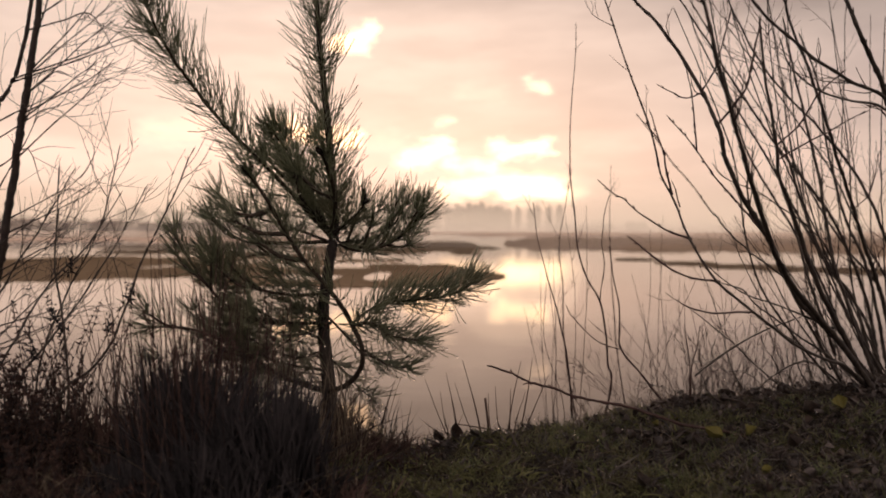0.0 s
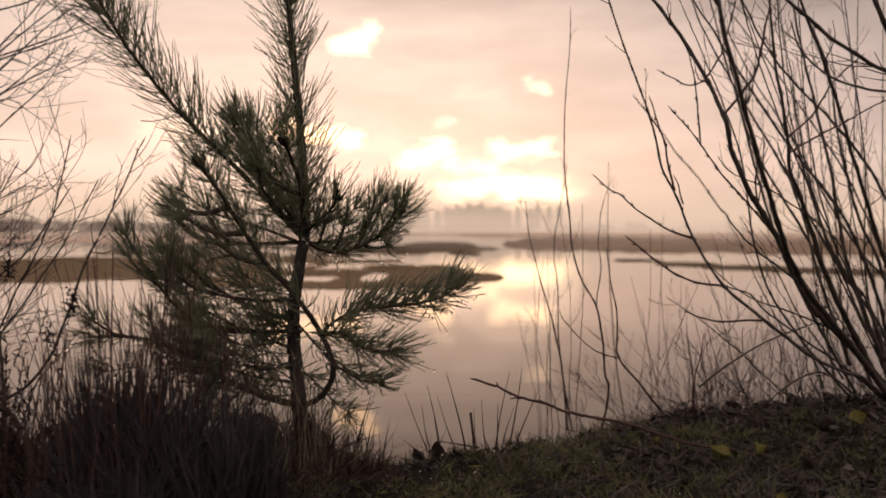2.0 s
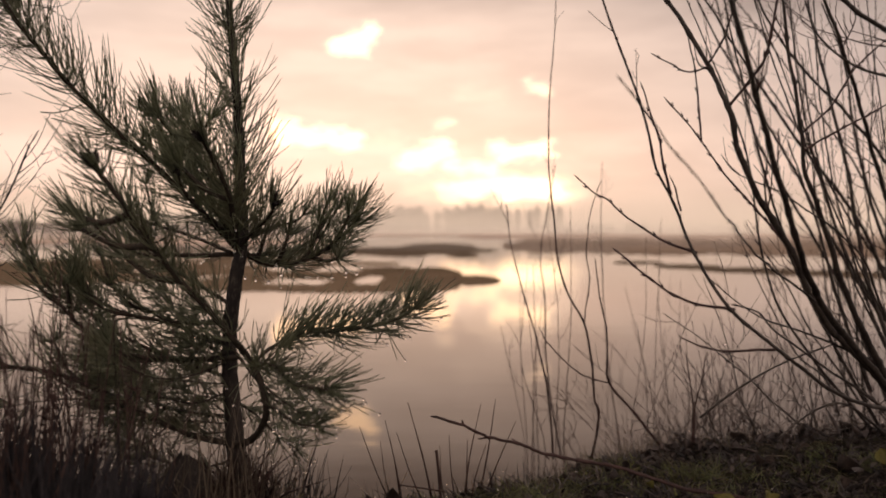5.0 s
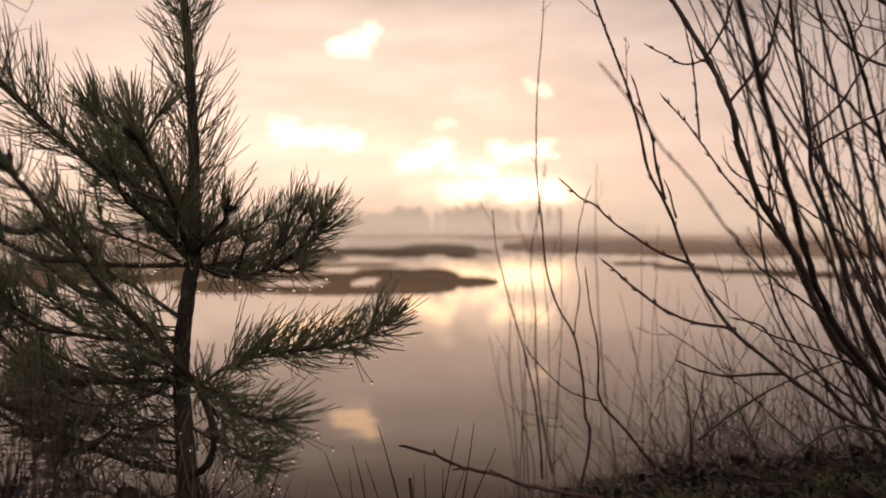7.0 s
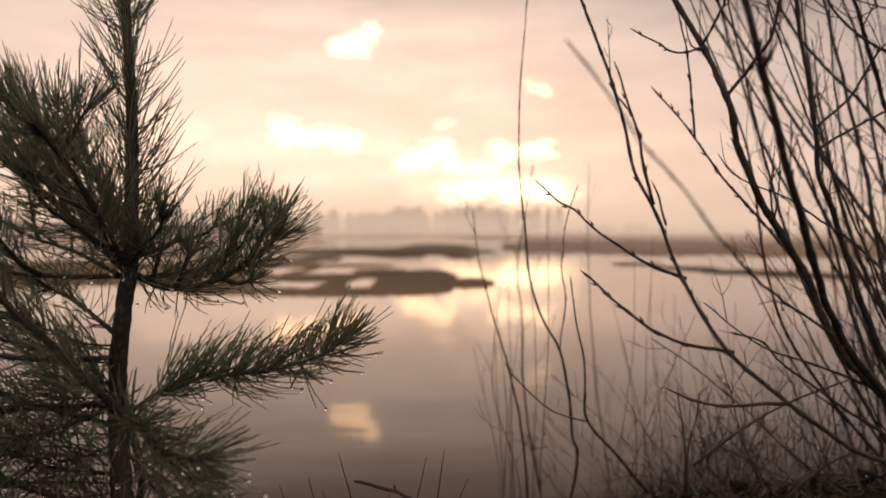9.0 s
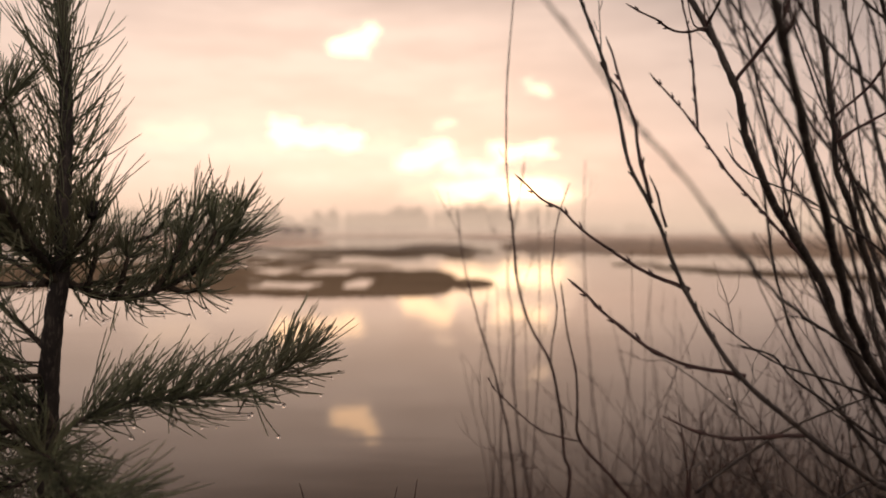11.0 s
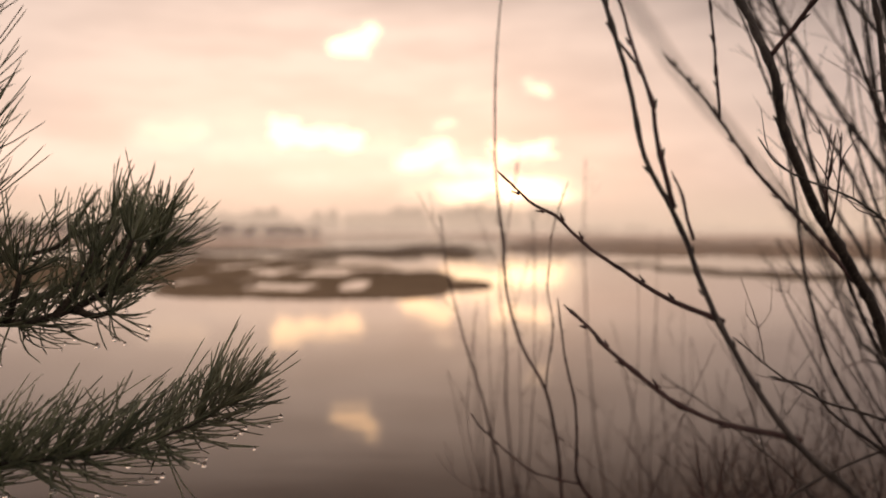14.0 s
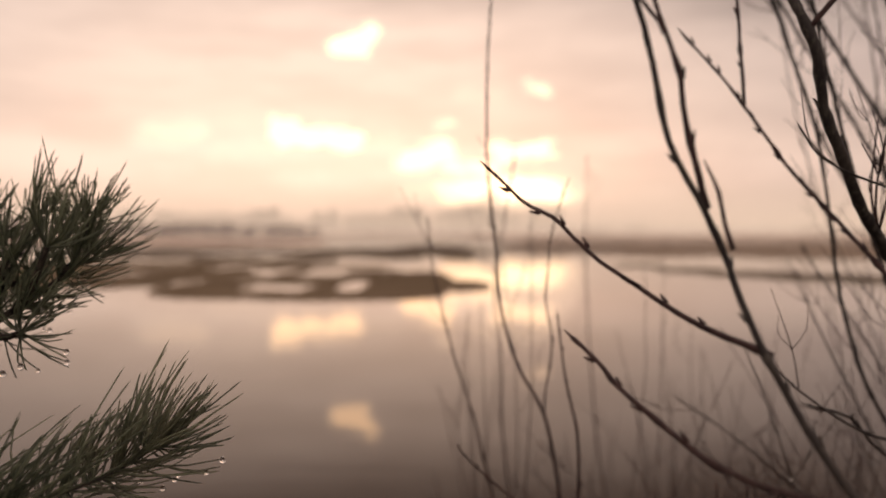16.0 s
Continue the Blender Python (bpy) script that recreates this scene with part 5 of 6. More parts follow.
def left_shrub():
    rng = np.random.default_rng(43)
    t = thing("wild_shrub", "dark bare shrub with curved stems beside the pine", "shrub")
    stem(t, [(-0.996, 1.950, -0.552), (-0.970, 1.950, -0.414), (-0.900, 1.950, -0.356), (-0.846, 1.950, -0.288), (-0.792, 1.946, -0.164), (-0.767, 1.950, -0.086), (-0.701, 1.970, 0.062), (-0.645, 2.000, 0.210)], 0.0045, 0.0014, rng, 11, 0.16, (0.1, 0, 0.3), WILLOW)
    stem(t, [(-0.966, 1.950, -0.508), (-0.958, 1.950, -0.385), (-0.988, 1.980, -0.222), (-1.013, 2.000, -0.091), (-1.007, 2.000, 0.012), (-1.023, 2.050, 0.163)], 0.0040, 0.0014, rng, 11, 0.18, (0.1, 0, 0.3), WILLOW)
    stem(t, [(-1.103, 2.000, -0.581), (-1.116, 2.000, -0.417), (-1.051, 2.050, -0.291), (-0.982, 2.100, -0.173), (-0.925, 2.150, -0.051), (-0.848, 2.200, 0.126)], 0.004, 0.0014, rng, 12, 0.20, (0.1, 0, 0.3), WILLOW)
    stem(t, [(-1.192, 2.000, -0.581), (-1.175, 2.000, -0.402), (-1.126, 2.050, -0.260), (-1.075, 2.100, -0.142), (-1.004, 2.150, -0.051), (-0.920, 2.200, 0.110)], 0.004, 0.0014, rng, 12, 0.20, (0.1, 0, 0.3), WILLOW)
    stem(t, [(-1.235, 2.300, -0.668), (-1.214, 2.300, -0.411), (-1.127, 2.300, -0.190), (-1.023, 2.300, 0.014), (-0.961, 2.300, 0.250)], 0.004, 0.0014, rng, 13, 0.22, (0.1, 0, 0.3), WILLOW)
    stem(t, [(-1.279, 2.200, -0.639), (-1.323, 2.200, -0.312), (-1.256, 2.200, -0.149), (-1.173, 2.200, -0.019), (-1.057, 2.200, 0.175)], 0.004, 0.0014, rng, 13, 0.22, (0.1, 0, 0.3), WILLOW)
    # withered seed heads
    for k, (q,) in enumerate([[(-0.790, 1.940, -0.163)], [(-1.012, 1.990, -0.216)], [(-0.861, 1.970, -0.243)], [(-0.986, 1.980, -0.251)], [(-0.971, 2.000, -0.091)], [(-1.077, 2.000, -0.313)]]):
        g = Geo()
        n = 26
        d = unit(rng.normal(0, 1, (n, 3)))
        spikes(g, np.array(q) + rng.normal(0, 1, (n, 3)) * np.array([0.006, 0.006, 0.016]), d, rng.uniform(0.008, 0.018, n), np.full(n, 0.005), rng.normal(0, 0.5, (n, 3)))
        part("seed_head", g, DARKDRY, t, "withered brown seed head")


left_shrub()


# ---------------------------------------------------------------- grass, litter and small things
def blades(name, label, category, centers, per, height, width, mat, seed, lean=0.28, spread=0.03, kind="stuff", droop=0.6, least=0.35, rings=((0.0, 0.55), (0.55, 0.5)), uneven=0.0):
    rng = np.random.default_rng(seed)
    n = len(centers) * per
    c = np.repeat(np.asarray(centers, float), per, 0)
    xy = c[:, :2] + rng.normal(0, spread, (n, 2))
    z = np.maximum(ground_z(xy[:, 0], xy[:, 1]), WATER_Z) - 0.004
    d = unit(np.concatenate([rng.normal(0, lean, (n, 2)), np.ones((n, 1))], 1))
    ln = height * rng.uniform(least, 1.1, n) * (1 + uneven * np.sin(13 * xy[:, 0] + 5 * xy[:, 1]) * np.sin(19 * xy[:, 1] - 7 * xy[:, 0] + 1) + 0.6 * uneven * np.sin(41 * xy[:, 0] + 2) * np.sin(47 * xy[:, 1]))
    side = np.concatenate([rng.normal(0, droop, (n, 2)), -np.abs(rng.normal(0, droop * 0.4, (n, 1)))], 1)
    g = Geo()
    spikes(g, np.column_stack([xy, z]), d, ln, width * rng.uniform(0.6, 1.3, n), side, rings)
    return tagged(part(name, g, mat), label, category, kind=kind)


def scatter(n, x0, x1, y0, y1, seed, keep=None):
    rng = np.random.default_rng(seed)
    p = np.column_stack([rng.uniform(x0, x1, n), rng.uniform(y0, y1, n)])
    return p[keep(p)] if keep else p


def bank_cover():
    on_bank = lambda p: p[:, 1] < bank_edge(p[:, 0]) + 0.08
    mossy = lambda p: on_bank(p) & (p[:, 0] > -0.30 - 0.9 * np.clip(p[:, 1] - 1.95, 0, 1) + 0.10 * np.sin(9 * p[:, 1]) + 0.06 * np.sin(31 * p[:, 1])) & (p[:, 0] + 0.25 * np.sin(6 * p[:, 1] + 3 * p[:, 0]) + 0.2 * np.sin(13 * p[:, 0]) < 0.75 + 0.35 * np.clip(2.15 - p[:, 1], 0, 0.6)) & (np.sin(9 * p[:, 0] + 4 * p[:, 1]) * np.sin(11 * p[:, 1] - 3 * p[:, 0]) + 0.5 * np.sin(27 * p[:, 0]) * np.sin(31 * p[:, 1]) > -0.18)
    blades("moss_cover", "low moss and tiny plants covering the bank", "moss", scatter(5200, -2.2, 2.6, 1.25, 3.1, 61, mossy), 5, 0.026, 0.0034, MOSS, 62, 0.8, 0.015, uneven=0.6)
    blades("grass_patch", "brighter moss and grass near the edge of the bank", "grass", scatter(1700, -0.25, 0.80, 1.6, 2.7, 161, mossy), 7, 0.040, 0.0034, MOSS, 162, 0.9, 0.02, droop=1.0, uneven=0.65)
    blades("short_grass", "short damp grass with some dead blades", "grass", scatter(760, -2.2, 2.6, 1.25, 3.0, 63, mossy), 12, 0.062, 0.0022, GREEN, 64, 0.65, 0.014, droop=0.8, uneven=0.5)
    blades("dead_grass", "matted dead grass blades on the bank", "grass", scatter(900, -2.2, 2.6, 1.3, 3.1, 65, mossy), 6, 0.065, 0.0018, DRY, 66, 1.3, 0.03, droop=1.3)
    blades("dark_thatch", "dark rotten leaves and thatch between the moss", "litter", scatter(620, -0.5, 1.0, 1.3, 2.75, 165, on_bank), 5, 0.040, 0.0070, LITTER, 166, 1.1, 0.02, droop=1.3, uneven=0.7)
    right = lambda p: on_bank(p) & (p[:, 0] > 0.35 + 0.25 * np.sin(5 * p[:, 1]))
    blades("leaf_litter", "dark decayed leaf litter and bits of twig", "litter", scatter(2600, 0.1, 2.4, 1.3, 3.1, 67, right), 6, 0.046, 0.0075, LITTER, 68, 1.1, 0.03, droop=1.5, uneven=0.6)
    thicket = lambda p: on_bank(p) & (p[:, 1] > 1.30 + 0.18 * np.sin(7 * p[:, 0]) + 0.10 * np.sin(17 * p[:, 0])) & (p[:, 0] > -1.95 + 0.2 * np.sin(8 * p[:, 1])) & (p[:, 0] < -0.22 - 0.9 * np.clip(p[:, 1] - 1.95, 0, 1) + 0.10 * np.sin(9 * p[:, 1]))
    blades("thatch", "dark bent dead grass and weeds in the thicket", "grass", scatter(1100, -2.2, 0.0, 1.2, 2.35, 167, thicket), 9, 0.11, 0.0046, STALK, 168, 0.55, 0.03, droop=1.1)
    blades("thatch_tops", "grey dead blades lying over the thicket", "grass", scatter(760, -2.2, -0.45, 1.2, 2.2, 177, thicket), 5, 0.12, 0.0034, DRY, 178, 0.9, 0.03, droop=1.3)
    blades("thatch_stalks", "a few paler dead stalks in the thicket", "grass", scatter(260, -2.2, 0.0, 1.2, 2.35, 169, thicket), 4, 0.16, 0.0020, DRY, 170, 0.4, 0.03, droop=0.8)
    blades("straw", "pale thin straw and dead blades over the dark litter", "litter", scatter(1100, 0.1, 2.4, 1.3, 3.05, 267, right), 3, 0.075, 0.0021, DRY, 268, 1.0, 0.03, droop=1.6)
    blades("sparse_grass", "single green blades among the litter", "grass", scatter(190, 0.2, 1.35, 1.3, 2.45, 269, right), 18, 0.072, 0.0022, GREEN, 270, 0.6, 0.012, droop=0.9)
    brink = scatter(700, 0.40, 1.55, 0, 1, 271)
    brink[:, 1] = bank_edge(brink[:, 0]) + 0.16 * (brink[:, 1] - 0.55)
    blades("brink_grass", "fine reddish dead grass along the brink", "grass", brink, 3, 0.10, 0.0016, DRY, 272, 0.35, 0.02, droop=0.8, uneven=0.6)
    blades("twig_litter", "small dead twigs and stalks on the bank", "litter", scatter(260, -0.3, 2.4, 1.5, 3.1, 69, on_bank), 4, 0.10, 0.0022, DARKDRY, 70, 1.6, 0.05, droop=0.8)


bank_cover()


STALK_RINGS = ((0.0, 0.55), (0.5, 0.5), (0.93, 0.36))


def in_gap(x, y):
    """The open strip between the clump and the shrub, where the water shows."""
    return -0.70 - 0.50 * (y - 1.5) < x < -0.55 - 0.41 * (y - 1.5)


def tussock(x, y, n, height, seed, label, mat=DARKDRY, spread=0.05, lean=0.16, width=0.0026, droop=0.35, rings=((0.0, 0.55), (0.55, 0.5))):
    t = thing("grass_tussock", label, "grass", "dry grass tussocks")
    tufts = 3 if n >= 100 else 1
    for k in range(tufts):
        b = blades("blade_tuft", "", "", [(x, y)], n // tufts, height * (1 - 0.06 * k), width, mat, seed + 1000 * k, lean, spread, least=0.55, droop=droop, rings=rings)
        b.parent = t
    return t


def tussocks():
    rng = np.random.default_rng(71)
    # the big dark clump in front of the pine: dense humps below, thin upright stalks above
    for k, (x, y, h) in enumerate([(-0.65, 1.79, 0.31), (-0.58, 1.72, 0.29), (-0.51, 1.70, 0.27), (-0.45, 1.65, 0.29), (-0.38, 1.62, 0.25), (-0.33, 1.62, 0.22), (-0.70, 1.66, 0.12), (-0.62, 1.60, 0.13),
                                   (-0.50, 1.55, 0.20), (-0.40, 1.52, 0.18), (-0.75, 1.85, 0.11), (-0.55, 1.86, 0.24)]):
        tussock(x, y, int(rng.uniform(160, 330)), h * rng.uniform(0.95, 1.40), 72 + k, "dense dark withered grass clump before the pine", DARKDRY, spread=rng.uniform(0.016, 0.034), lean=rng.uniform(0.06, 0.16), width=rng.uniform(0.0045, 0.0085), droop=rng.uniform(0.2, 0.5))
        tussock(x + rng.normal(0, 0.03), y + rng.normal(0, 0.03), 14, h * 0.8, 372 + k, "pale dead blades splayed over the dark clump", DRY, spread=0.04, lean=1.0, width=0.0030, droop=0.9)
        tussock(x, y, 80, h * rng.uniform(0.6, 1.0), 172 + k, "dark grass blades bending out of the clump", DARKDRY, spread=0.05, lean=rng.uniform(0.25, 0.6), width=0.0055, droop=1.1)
    for k in range(22):
        x = rng.uniform(-0.80, -0.42)
        y = rng.uniform(1.60, 2.0)
        if in_gap(x, y) and k % 4:
            x += 0.16
        h = rng.uniform(0.46, 0.66) * (1 - 0.30 * min(1.0, abs(x + 0.60) / 0.22))
        tussock(x, y, int(rng.uniform(8, 14)), h, 272 + k, "thin upright reddish-brown stalks of withered grass", STALK, spread=rng.uniform(0.03, 0.06), lean=0.10, width=rng.uniform(0.0020, 0.0032), droop=0.16, rings=STALK_RINGS)
    # a thin stand of stalks on the open strip beside the clump
    for k in range(12):
        y = rng.uniform(1.75, 2.30)
        x = -0.56 - 0.41 * (y - 1.5) - rng.uniform(0.0, 0.20)
        tussock(x, y, int(rng.uniform(4, 8)), rng.uniform(0.22, 0.48), 700 + k, "thin reddish-brown stalks beside the dark clump", STALK, spread=0.03, lean=0.14, width=rng.uniform(0.0024, 0.0036), droop=0.25, rings=STALK_RINGS)
    for k in range(5):
        tussock(-0.42 + 0.06 * k, 2.12 + 0.04 * k, 60, 0.13, 190 + k, "curled reddish dead grass at the foot of the pine", DRY, 0.05, 0.7, 0.0024, droop=1.3)
        tussock(-0.55 + 0.07 * k, 1.95 + 0.03 * k, 26, 0.36, 90 + k, "dry upright grass stalks beside the pine", DRY, 0.05, 0.12, 0.0022)
    # dark herbage along the edge of the bank, under and beside the pine
    for k in range(17):
        x = rng.uniform(-1.35, -0.18)
        y = float(bank_edge(x)) - rng.uniform(0.02, 0.30)
        tussock(x, y, int(rng.uniform(40, 95)), rng.uniform(0.12, 0.26) * (0.4 if in_gap(x, y) else 1.0), 600 + k, "dark matted grass at the edge of the bank under the pine", STALK, rng.uniform(0.03, 0.06), rng.uniform(0.25, 0.5), rng.uniform(0.0030, 0.0055), droop=0.7)
    for k in range(12):
        x, y = rng.uniform(-0.52, -0.10), rng.uniform(1.95, 2.30)
        tussock(x, y, 60, rng.uniform(0.06, 0.12), 660 + k, "dark low grass at the foot of the pine", STALK if k % 3 else DRY, 0.05, 0.6, 0.0030, droop=1.0)
    # thin tufts along the edge of the bank
    for k, (x, y, n, h) in enumerate([(0.02, 2.34, 7, 0.24), (0.06, 2.37, 6, 0.16), (0.10, 2.39, 8, 0.21), (0.15, 2.40, 9, 0.22), (0.20, 2.42, 8, 0.19), (0.24, 2.44, 6, 0.22), (-0.02, 2.36, 10, 0.13), (-0.16, 2.34, 18, 0.20), (-0.20, 2.37, 20, 0.18), (-0.26, 2.38, 18, 0.2),
                                      (0.30, 2.45, 14, 0.12), (0.42, 2.55, 14, 0.12), (0.55, 2.70, 14, 0.12), (0.85, 2.85, 16, 0.13), (1.1, 2.9, 16, 0.14), (1.35, 2.85, 16, 0.12)]):
        if k in (0, 1, 2, 3, 4, 5):
            n, h = n // 2, 0.45 * h
        tussock(x, y, n, h, 110 + k, "sparse dry grass stalks at the edge of the bank", DARKDRY if k % 3 else DRY, 0.03, 0.25, 0.0046 if k < 6 else 0.0028)


tussocks()


def edge_stalks():
    """Two stands of stiff dead stalks at the brink, one of them snapped off."""
    rng = np.random.default_rng(77)
    stands = [[((0.056, 2.36), (0.009, 2.33, -0.434), 1.0), ((0.035, 2.37), (-0.056, 2.36, -0.458), 0.8), ((0.044, 2.38), (-0.009, 2.41, -0.508), 0.8), ((0.050, 2.35), (0.026, 2.36, -0.520), 0.7)],
              [((0.132, 2.38), (0.061, 2.39, -0.405), 1.5), ((0.145, 2.36), (0.132, 2.39, -0.525), 1.9), ((0.124, 2.37), (0.036, 2.34, -0.467), 0.9), ((0.198, 2.38), (0.242, 2.37, -0.405), 1.0), ((0.234, 2.36), (0.278, 2.37, -0.392), 1.1),
               ((0.182, 2.37), (0.164, 2.40, -0.490), 0.9), ((0.207, 2.38), (0.208, 2.35, -0.487), 1.1), ((0.243, 2.36), (0.326, 2.35, -0.443), 1.0), ((0.160, 2.37), (0.141, 2.38, -0.509), 0.8), ((0.215, 2.37), (0.255, 2.36, -0.500), 0.8)]]
    for stand in stands:
        t = thing("grass_tussock", "stiff dark dead stalks standing at the brink", "grass", "dry grass tussocks")
        for (x, y), top, w in stand:
            foot = np.array([x, y, float(ground_z(x, y)) - 0.01])
            top = np.array(top)
            g = Geo()
            tube(g, spline([foot, foot + (top - foot) * 0.5 + rng.normal(0, 0.004, 3), top], 0.02), 0.0028 * w, 0.0018 * w if w > 1.7 else 0.0007, 6, 0.06, 0.2, rng)
            part("stalk", g, STALK, t)
    g = Geo()
    tube(g, spline([(0.045, 2.33, -0.592), (0.10, 2.33, -0.600), (0.155, 2.34, -0.612)], 0.02), 0.0016, 0.0022, 5, 0.06, 0.2, rng)
    tagged(part("dead_stalk", g, STALK), "short dead stalk lying across the edge of the bank", "grass")


edge_stalks()


def ground_dew():
    """Dew on the moss and litter, too small to count."""
    rng = np.random.default_rng(79)
    src = bpy.data.meshes["dew_drop"]
    v = np.array([q.co for q in src.vertices])
    faces = [tuple(f.vertices) for f in src.polygons]
    g = Geo()
    for x, y in scatter(900, -0.7, 1.7, 1.5, 2.9, 78, lambda p: p[:, 1] < bank_edge(p[:, 0])):
        g.add(v * rng.uniform(0.35, 0.75) + np.array([x, y, float(ground_z(x, y)) + rng.uniform(0.018, 0.050)]), faces)
    tagged(part("dew", g, DEW), "clear dew beads on moss and litter", "dew", kind="stuff")


ground_dew()


def old_stump():
    """A small rotten stump, rounded and hollowed, beside the pine."""
    rng = np.random.default_rng(85)
    g = Geo()
    n, m = 22, 9
    pts = []
    for j in range(m):
        v = j / (m - 1)
        for i in range(n):
            a = 2 * math.pi * i / n
            r = 0.050 * (1.25 - 0.35 * v) * math.sqrt(max(0.02, 1 - max(0.0, v - 0.55) ** 2 / 0.21)) * (1 + 0.12 * math.sin(3 * a + 2) + 0.06 * math.sin(7 * a) + 0.04 * rng.normal())
            pts.append((-0.430 + r * math.cos(a), 2.200 + r * math.sin(a), -0.640 + 0.155 * v + 0.006 * rng.normal()))
    g.add(pts, [(j * n + i, j * n + (i + 1) % n, (j + 1) * n + (i + 1) % n, (j + 1) * n + i) for j in range(m - 1) for i in range(n)] + [tuple((m - 1) * n + i for i in range(n))])
    tagged(part("stump", g, PINE_BARK), "small dark rotten stump beside the pine", "stump")


old_stump()


def heather():
    """Low twiggy plants with small withered leaves, under the bare shrub."""
    rng = np.random.default_rng(81)
    for k in range(84):
        x0, y0 = (rng.uniform(-1.12, -0.86), rng.uniform(1.70, 1.95)) if k >= 62 else (rng.uniform(-1.45, -0.55), rng.uniform(1.35, 2.1)) if k < 54 else (rng.uniform(-1.25, -0.80), rng.uniform(1.9, 2.3))
        if x0 > -0.6 and y0 > 1.7:
            x0 -= 0.5
        z0 = float(ground_z(x0, y0)) - 0.01
        t = thing("withered_herb", "low dark withered herb with many tiny leaves", "plant", "withered herbs")
        h = rng.uniform(0.12, 0.34) if k < 54 else rng.uniform(0.30, 0.48) if k < 62 else rng.uniform(0.15, 0.32)
        if in_gap(x0, y0):
            h *= 0.32
        g, lg = Geo(), Geo()
        for j in range(5):
            d = np.array([rng.normal(0, 0.22), rng.normal(0, 0.22), 1.0])
            p = spline([(x0, y0, z0), (x0 + d[0] * h * 0.5, y0 + d[1] * h * 0.5, z0 + h * 0.5), (x0 + d[0] * h * 1.2, y0 + d[1] * h * 1.2, z0 + h)], 0.02)
            tube(g, p, 0.0016, 0.0008, 5, rng=rng)
            n = 48
            s = p[rng.integers(len(p) // 4, len(p), n)]
            spikes(lg, s, unit(rng.normal(0, 1, (n, 3)) + np.array([0, 0, 0.5])), rng.uniform(0.007, 0.018, n), np.full(n, 0.0035), rng.normal(0, 0.6, (n, 3)))
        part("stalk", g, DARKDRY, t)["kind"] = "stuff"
        part("leaf_mass", lg, STALK, t)["kind"] = "stuff"


heather()


def leaf_mesh(name, mat, curl):
    """A fallen leaf: pointed oval, cupped and curled, with a little thickness at its rib and a stalk."""
    g = Geo()
    nu, nv = 9, 5
    pts = []
    for i in range(nu):
        u = i / (nu - 1)
        half = 0.42 * math.sin(math.pi * min(1, u * 1.02)) ** 0.8 * (1 - 0.25 * u) + 0.004
        for j in range(nv):
            v = (j / (nv - 1) - 0.5) * 2
            z = curl * 0.35 * (u - 0.5) ** 2 * 2 + curl * 0.40 * abs(v) ** 1.5 * half * 1.6 + 0.03 * math.sin(9 * u + 5 * v) + (0.02 if j == 2 else 0)
            pts.append((half * v, u - 0.5, z))
    top = np.array(pts)
    bot = top - np.array([0, 0, 0.012])
    q = [(i * nv + j, i * nv + j + 1, (i + 1) * nv + j + 1, (i + 1) * nv + j) for i in range(nu - 1) for j in range(nv - 1)]
    g.add(top, q)
    g.add(bot, [f[::-1] for f in q])
    tube(g, spline([(0, -0.5, 0), (0.02, -0.62, 0.02), (0.01, -0.75, 0.05)], 0.06), 0.014, 0.008, 4)
    return g.mesh(name, mat)


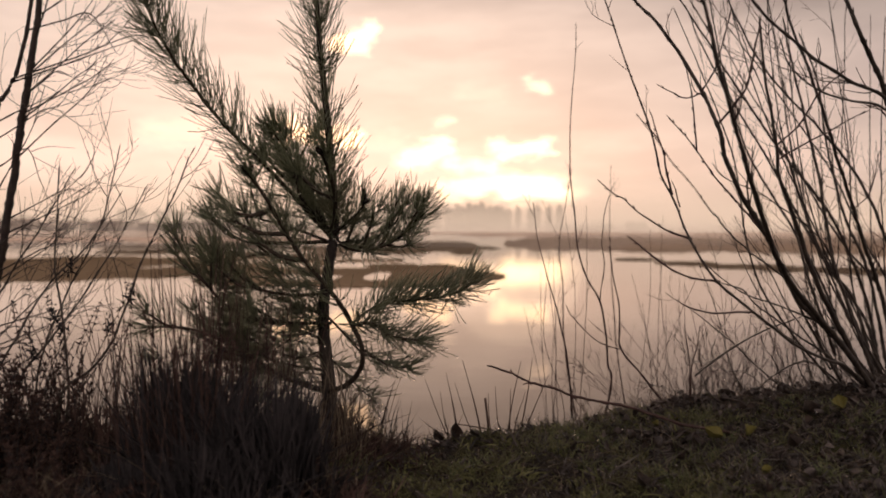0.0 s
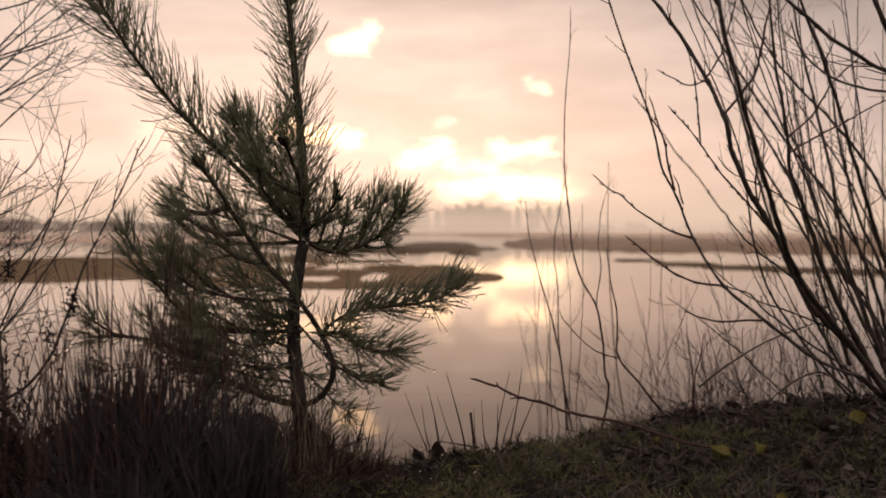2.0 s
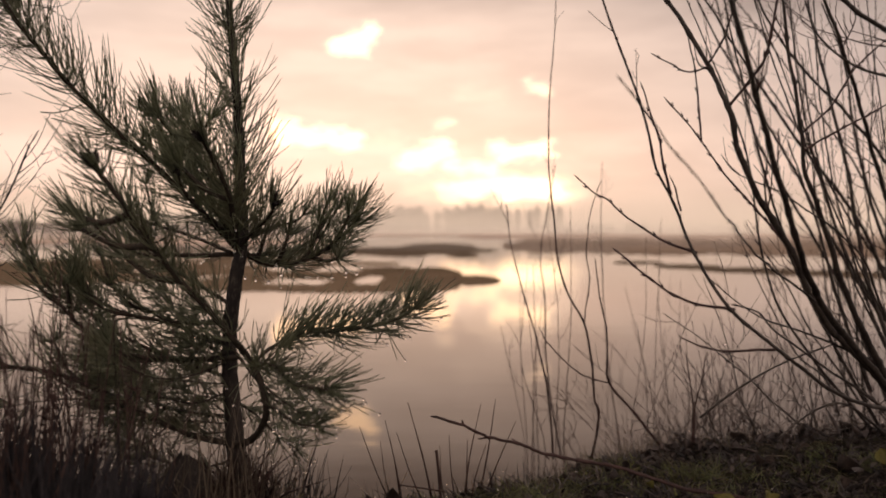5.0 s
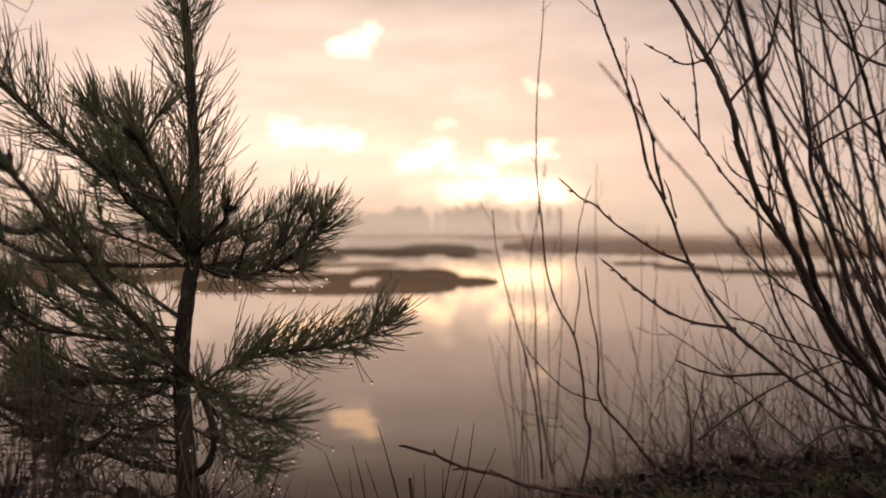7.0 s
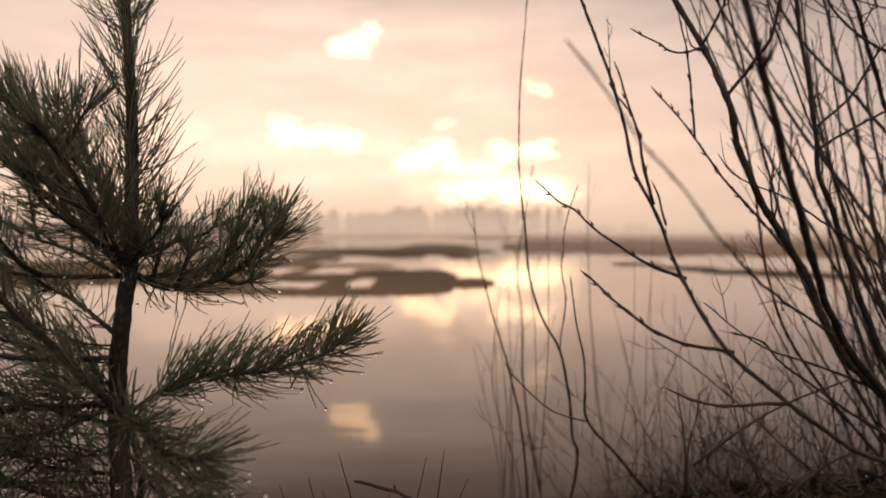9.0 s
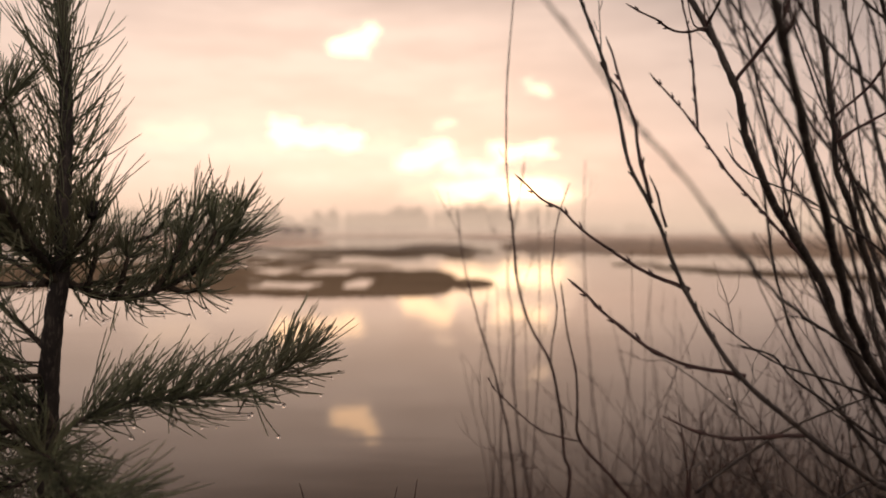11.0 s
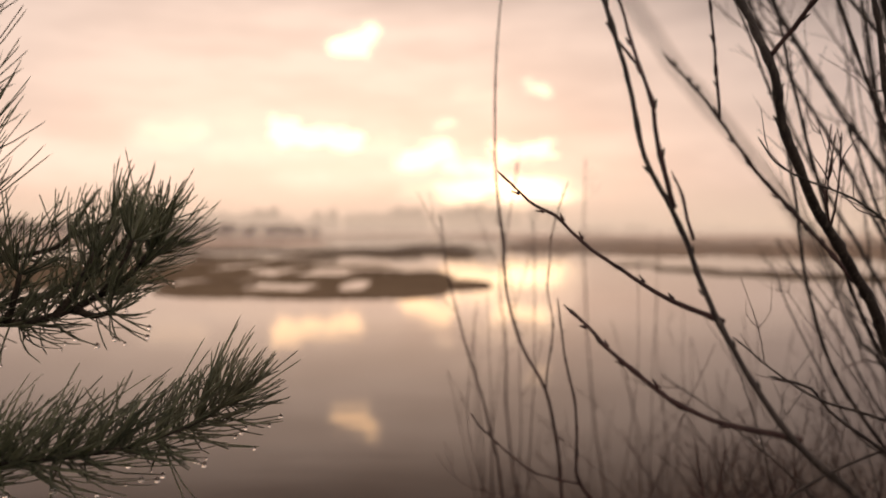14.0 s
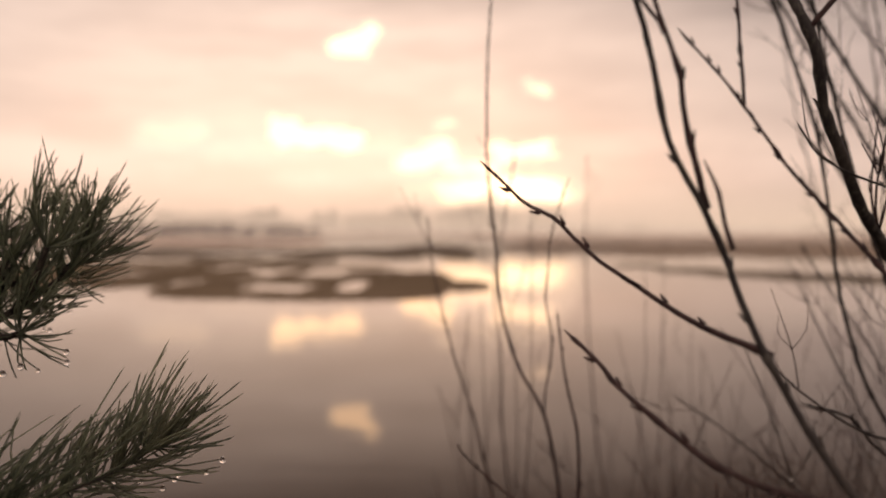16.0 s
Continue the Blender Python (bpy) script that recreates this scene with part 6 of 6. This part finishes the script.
def leaves():
    rng = np.random.default_rng(91)
    pale = [leaf_mesh("pale_leaf", PALE_LEAF, c) for c in (1.2, 2.4, 3.2)]
    kinds = [leaf_mesh("fallen_leaf", LEAF, c) for c in (1.6, 2.6, 3.4, -2.2)]
    for k in range(290):
        x = rng.uniform(-0.3, 1.6) if k % 4 == 0 else rng.uniform(0.45, 1.9)
        y = rng.uniform(1.45, float(bank_edge(x))) if k % 3 else float(bank_edge(x)) - rng.uniform(0.02, 0.28)
        faded = k % 6 == 0
        ob = new("fallen_leaf", pale[k % 3] if faded else kinds[k % 4])
        s = rng.uniform(0.014, 0.040) * (1.0 if x > 0.4 else 0.7)
        ob.matrix_basis = pose(x, y, float(ground_z(x, y)) + 0.010 + 0.28 * s, rng.normal(0, 48), rng.normal(0, 48), rng.uniform(0, 360)) @ Matrix.Scale(s, 4)
        tagged(ob, "pale faded fallen leaf lying on the bank" if faded else "curled brown fallen leaf lying on the bank", "leaf", "fallen leaves")
    # larger dark leaves standing on edge among the moss and at the brink
    for x, y, s, tilt, turn in [(0.024, 2.200, 0.050, 62, 20), (-0.026, 2.205, 0.040, 48, 80), (0.514, 2.120, 0.040, 58, 140), (0.626, 2.050, 0.062, 30, 75), (0.574, 2.130, 0.060, 18, 100), (0.999, 2.700, 0.065, 40, 130), (0.085, 2.170, 0.036, 25, 60), (0.700, 2.140, 0.042, 50, 30),
                             (1.30, 2.68, 0.062, 45, 110), (0.83, 2.62, 0.040, 55, 150), (1.10, 2.32, 0.055, 38, 60), (0.93, 2.05, 0.050, 28, 10), (1.15, 1.95, 0.055, 42, 85), (0.45, 1.75, 0.040, 35, 20)]:
        ob = new("fallen_leaf", kinds[int(100 * s) % 3])
        ob.matrix_basis = pose(x, y, float(ground_z(x, y)) + 0.012 + 0.3 * s * math.sin(math.radians(tilt)), tilt, 12, turn) @ Matrix.Scale(s, 4)
        tagged(ob, "large dark curled leaf lying on the bank", "leaf", "fallen leaves")
    yellow = [leaf_mesh("yellow_leaf", YELLOW, c) for c in (2.6, 3.4)]
    for k, (q,) in enumerate([[(0.755, 2.150, -0.554)], [(0.857, 2.150, -0.576)], [(0.649, 2.300, -0.582)], [(0.748, 1.750, -0.590)], [(1.202, 2.300, -0.548)], [(-0.726, 1.750, -0.574)]]):
        ob = new("yellow_leaf", yellow[k % 2])
        z = float(ground_z(q[0], q[1])) + 0.026
        ob.matrix_basis = pose(q[0], q[1], z, 24 + 10 * (k % 3), -18 + 14 * (k % 4), 60 + 70 * k) @ Matrix.Scale((0.052, 0.042, 0.030, 0.024, 0.056, 0.034)[k], 4)
        tagged(ob, "yellow-green fallen leaf lying on dark litter", "leaf", "yellow leaves")


leaves()


def leaf_pile():
    """Decayed leaves, too many to count: small cupped patches lying at all angles over one another."""
    rng = np.random.default_rng(93)
    g = Geo()
    grid = [(i, j) for i in range(4) for j in range(4)]
    faces = [(i * 4 + j, i * 4 + j + 1, (i + 1) * 4 + j + 1, (i + 1) * 4 + j) for i in range(3) for j in range(3)]
    for _ in range(4200):
        x = rng.uniform(0.15, 2.3)
        y = rng.uniform(1.35, float(bank_edge(x)) + 0.02)
        if rng.uniform() > 0.05 + 0.95 * smoothstep(x + 0.25 * math.sin(5 * y) + 0.6 * min(0.0, y - 2.15), 0.60, 0.95):
            continue
        size, cup, bend = rng.uniform(0.005, 0.016), rng.uniform(0.3, 1.6), rng.normal(0, 0.9)
        pts = []
        for i, j in grid:
            u, v = i / 1.5 - 1, j / 1.5 - 1
            half = math.cos(u * 1.25)
            pts.append((u, 0.62 * v * half, cup * 0.45 * v * v * half + bend * 0.35 * u * u + 0.10 * rng.normal()))
        a, b, c = rng.normal(0, 0.75), rng.normal(0, 0.75), rng.uniform(0, 6.28)
        turn = np.array((Matrix.Rotation(c, 3, "Z") @ Matrix.Rotation(a, 3, "X") @ Matrix.Rotation(b, 3, "Y")))
        q = np.array(pts) * size @ turn.T + np.array([x, y, float(ground_z(x, y)) + rng.uniform(0.004, 0.030)])
        g.add(q, faces)
    tagged(part("leaf_pile", g, LITTER), "dark curled decayed leaves heaped on the bank", "litter", kind="stuff")


leaf_pile()


def fallen_twig():
    rng = np.random.default_rng(95)
    g = Geo()
    kinks = np.array([(0.132, 2.130, -0.379), (0.194, 2.150, -0.402), (0.248, 2.165, -0.432), (0.321, 2.185, -0.453), (0.377, 2.195, -0.479), (0.457, 2.205, -0.496), (0.528, 2.215, -0.510), (0.616, 2.225, -0.539), (0.710, 2.230, -0.570), (0.824, 2.235, -0.588), (0.876, 2.235, -0.604), (0.960, 2.235, -0.628)])
    p = np.concatenate([u + (v - u) * np.linspace(0, 1, 6, endpoint=False)[:, None] for u, v in zip(kinks, kinks[1:])])
    p = p + rng.normal(0, 0.0007, p.shape)
    tube(g, p, 0.0029, 0.0050, 7, 0.08, 0.35, rng)
    buds_along(g, p[:30], rng, 0.0032, 0.035)
    for q, d in [(kinks[2], (-0.022, 0.0, -0.004)), (kinks[1], (-0.004, 0.0, 0.012)), (kinks[3], (-0.020, 0.004, 0.012)), (kinks[4], (0.010, 0.0, -0.010)), (kinks[0], (-0.010, 0.0, 0.002))]:
        tube(g, spline([q, q + np.array(d) * 0.6, q + np.array(d)], 0.004), 0.0028, 0.0014, 5, 0.05, 0.2, rng)
    tagged(part("fallen_twig", g, TWIG), "dead brown twig sticking out over the bank", "twig")


fallen_twig()
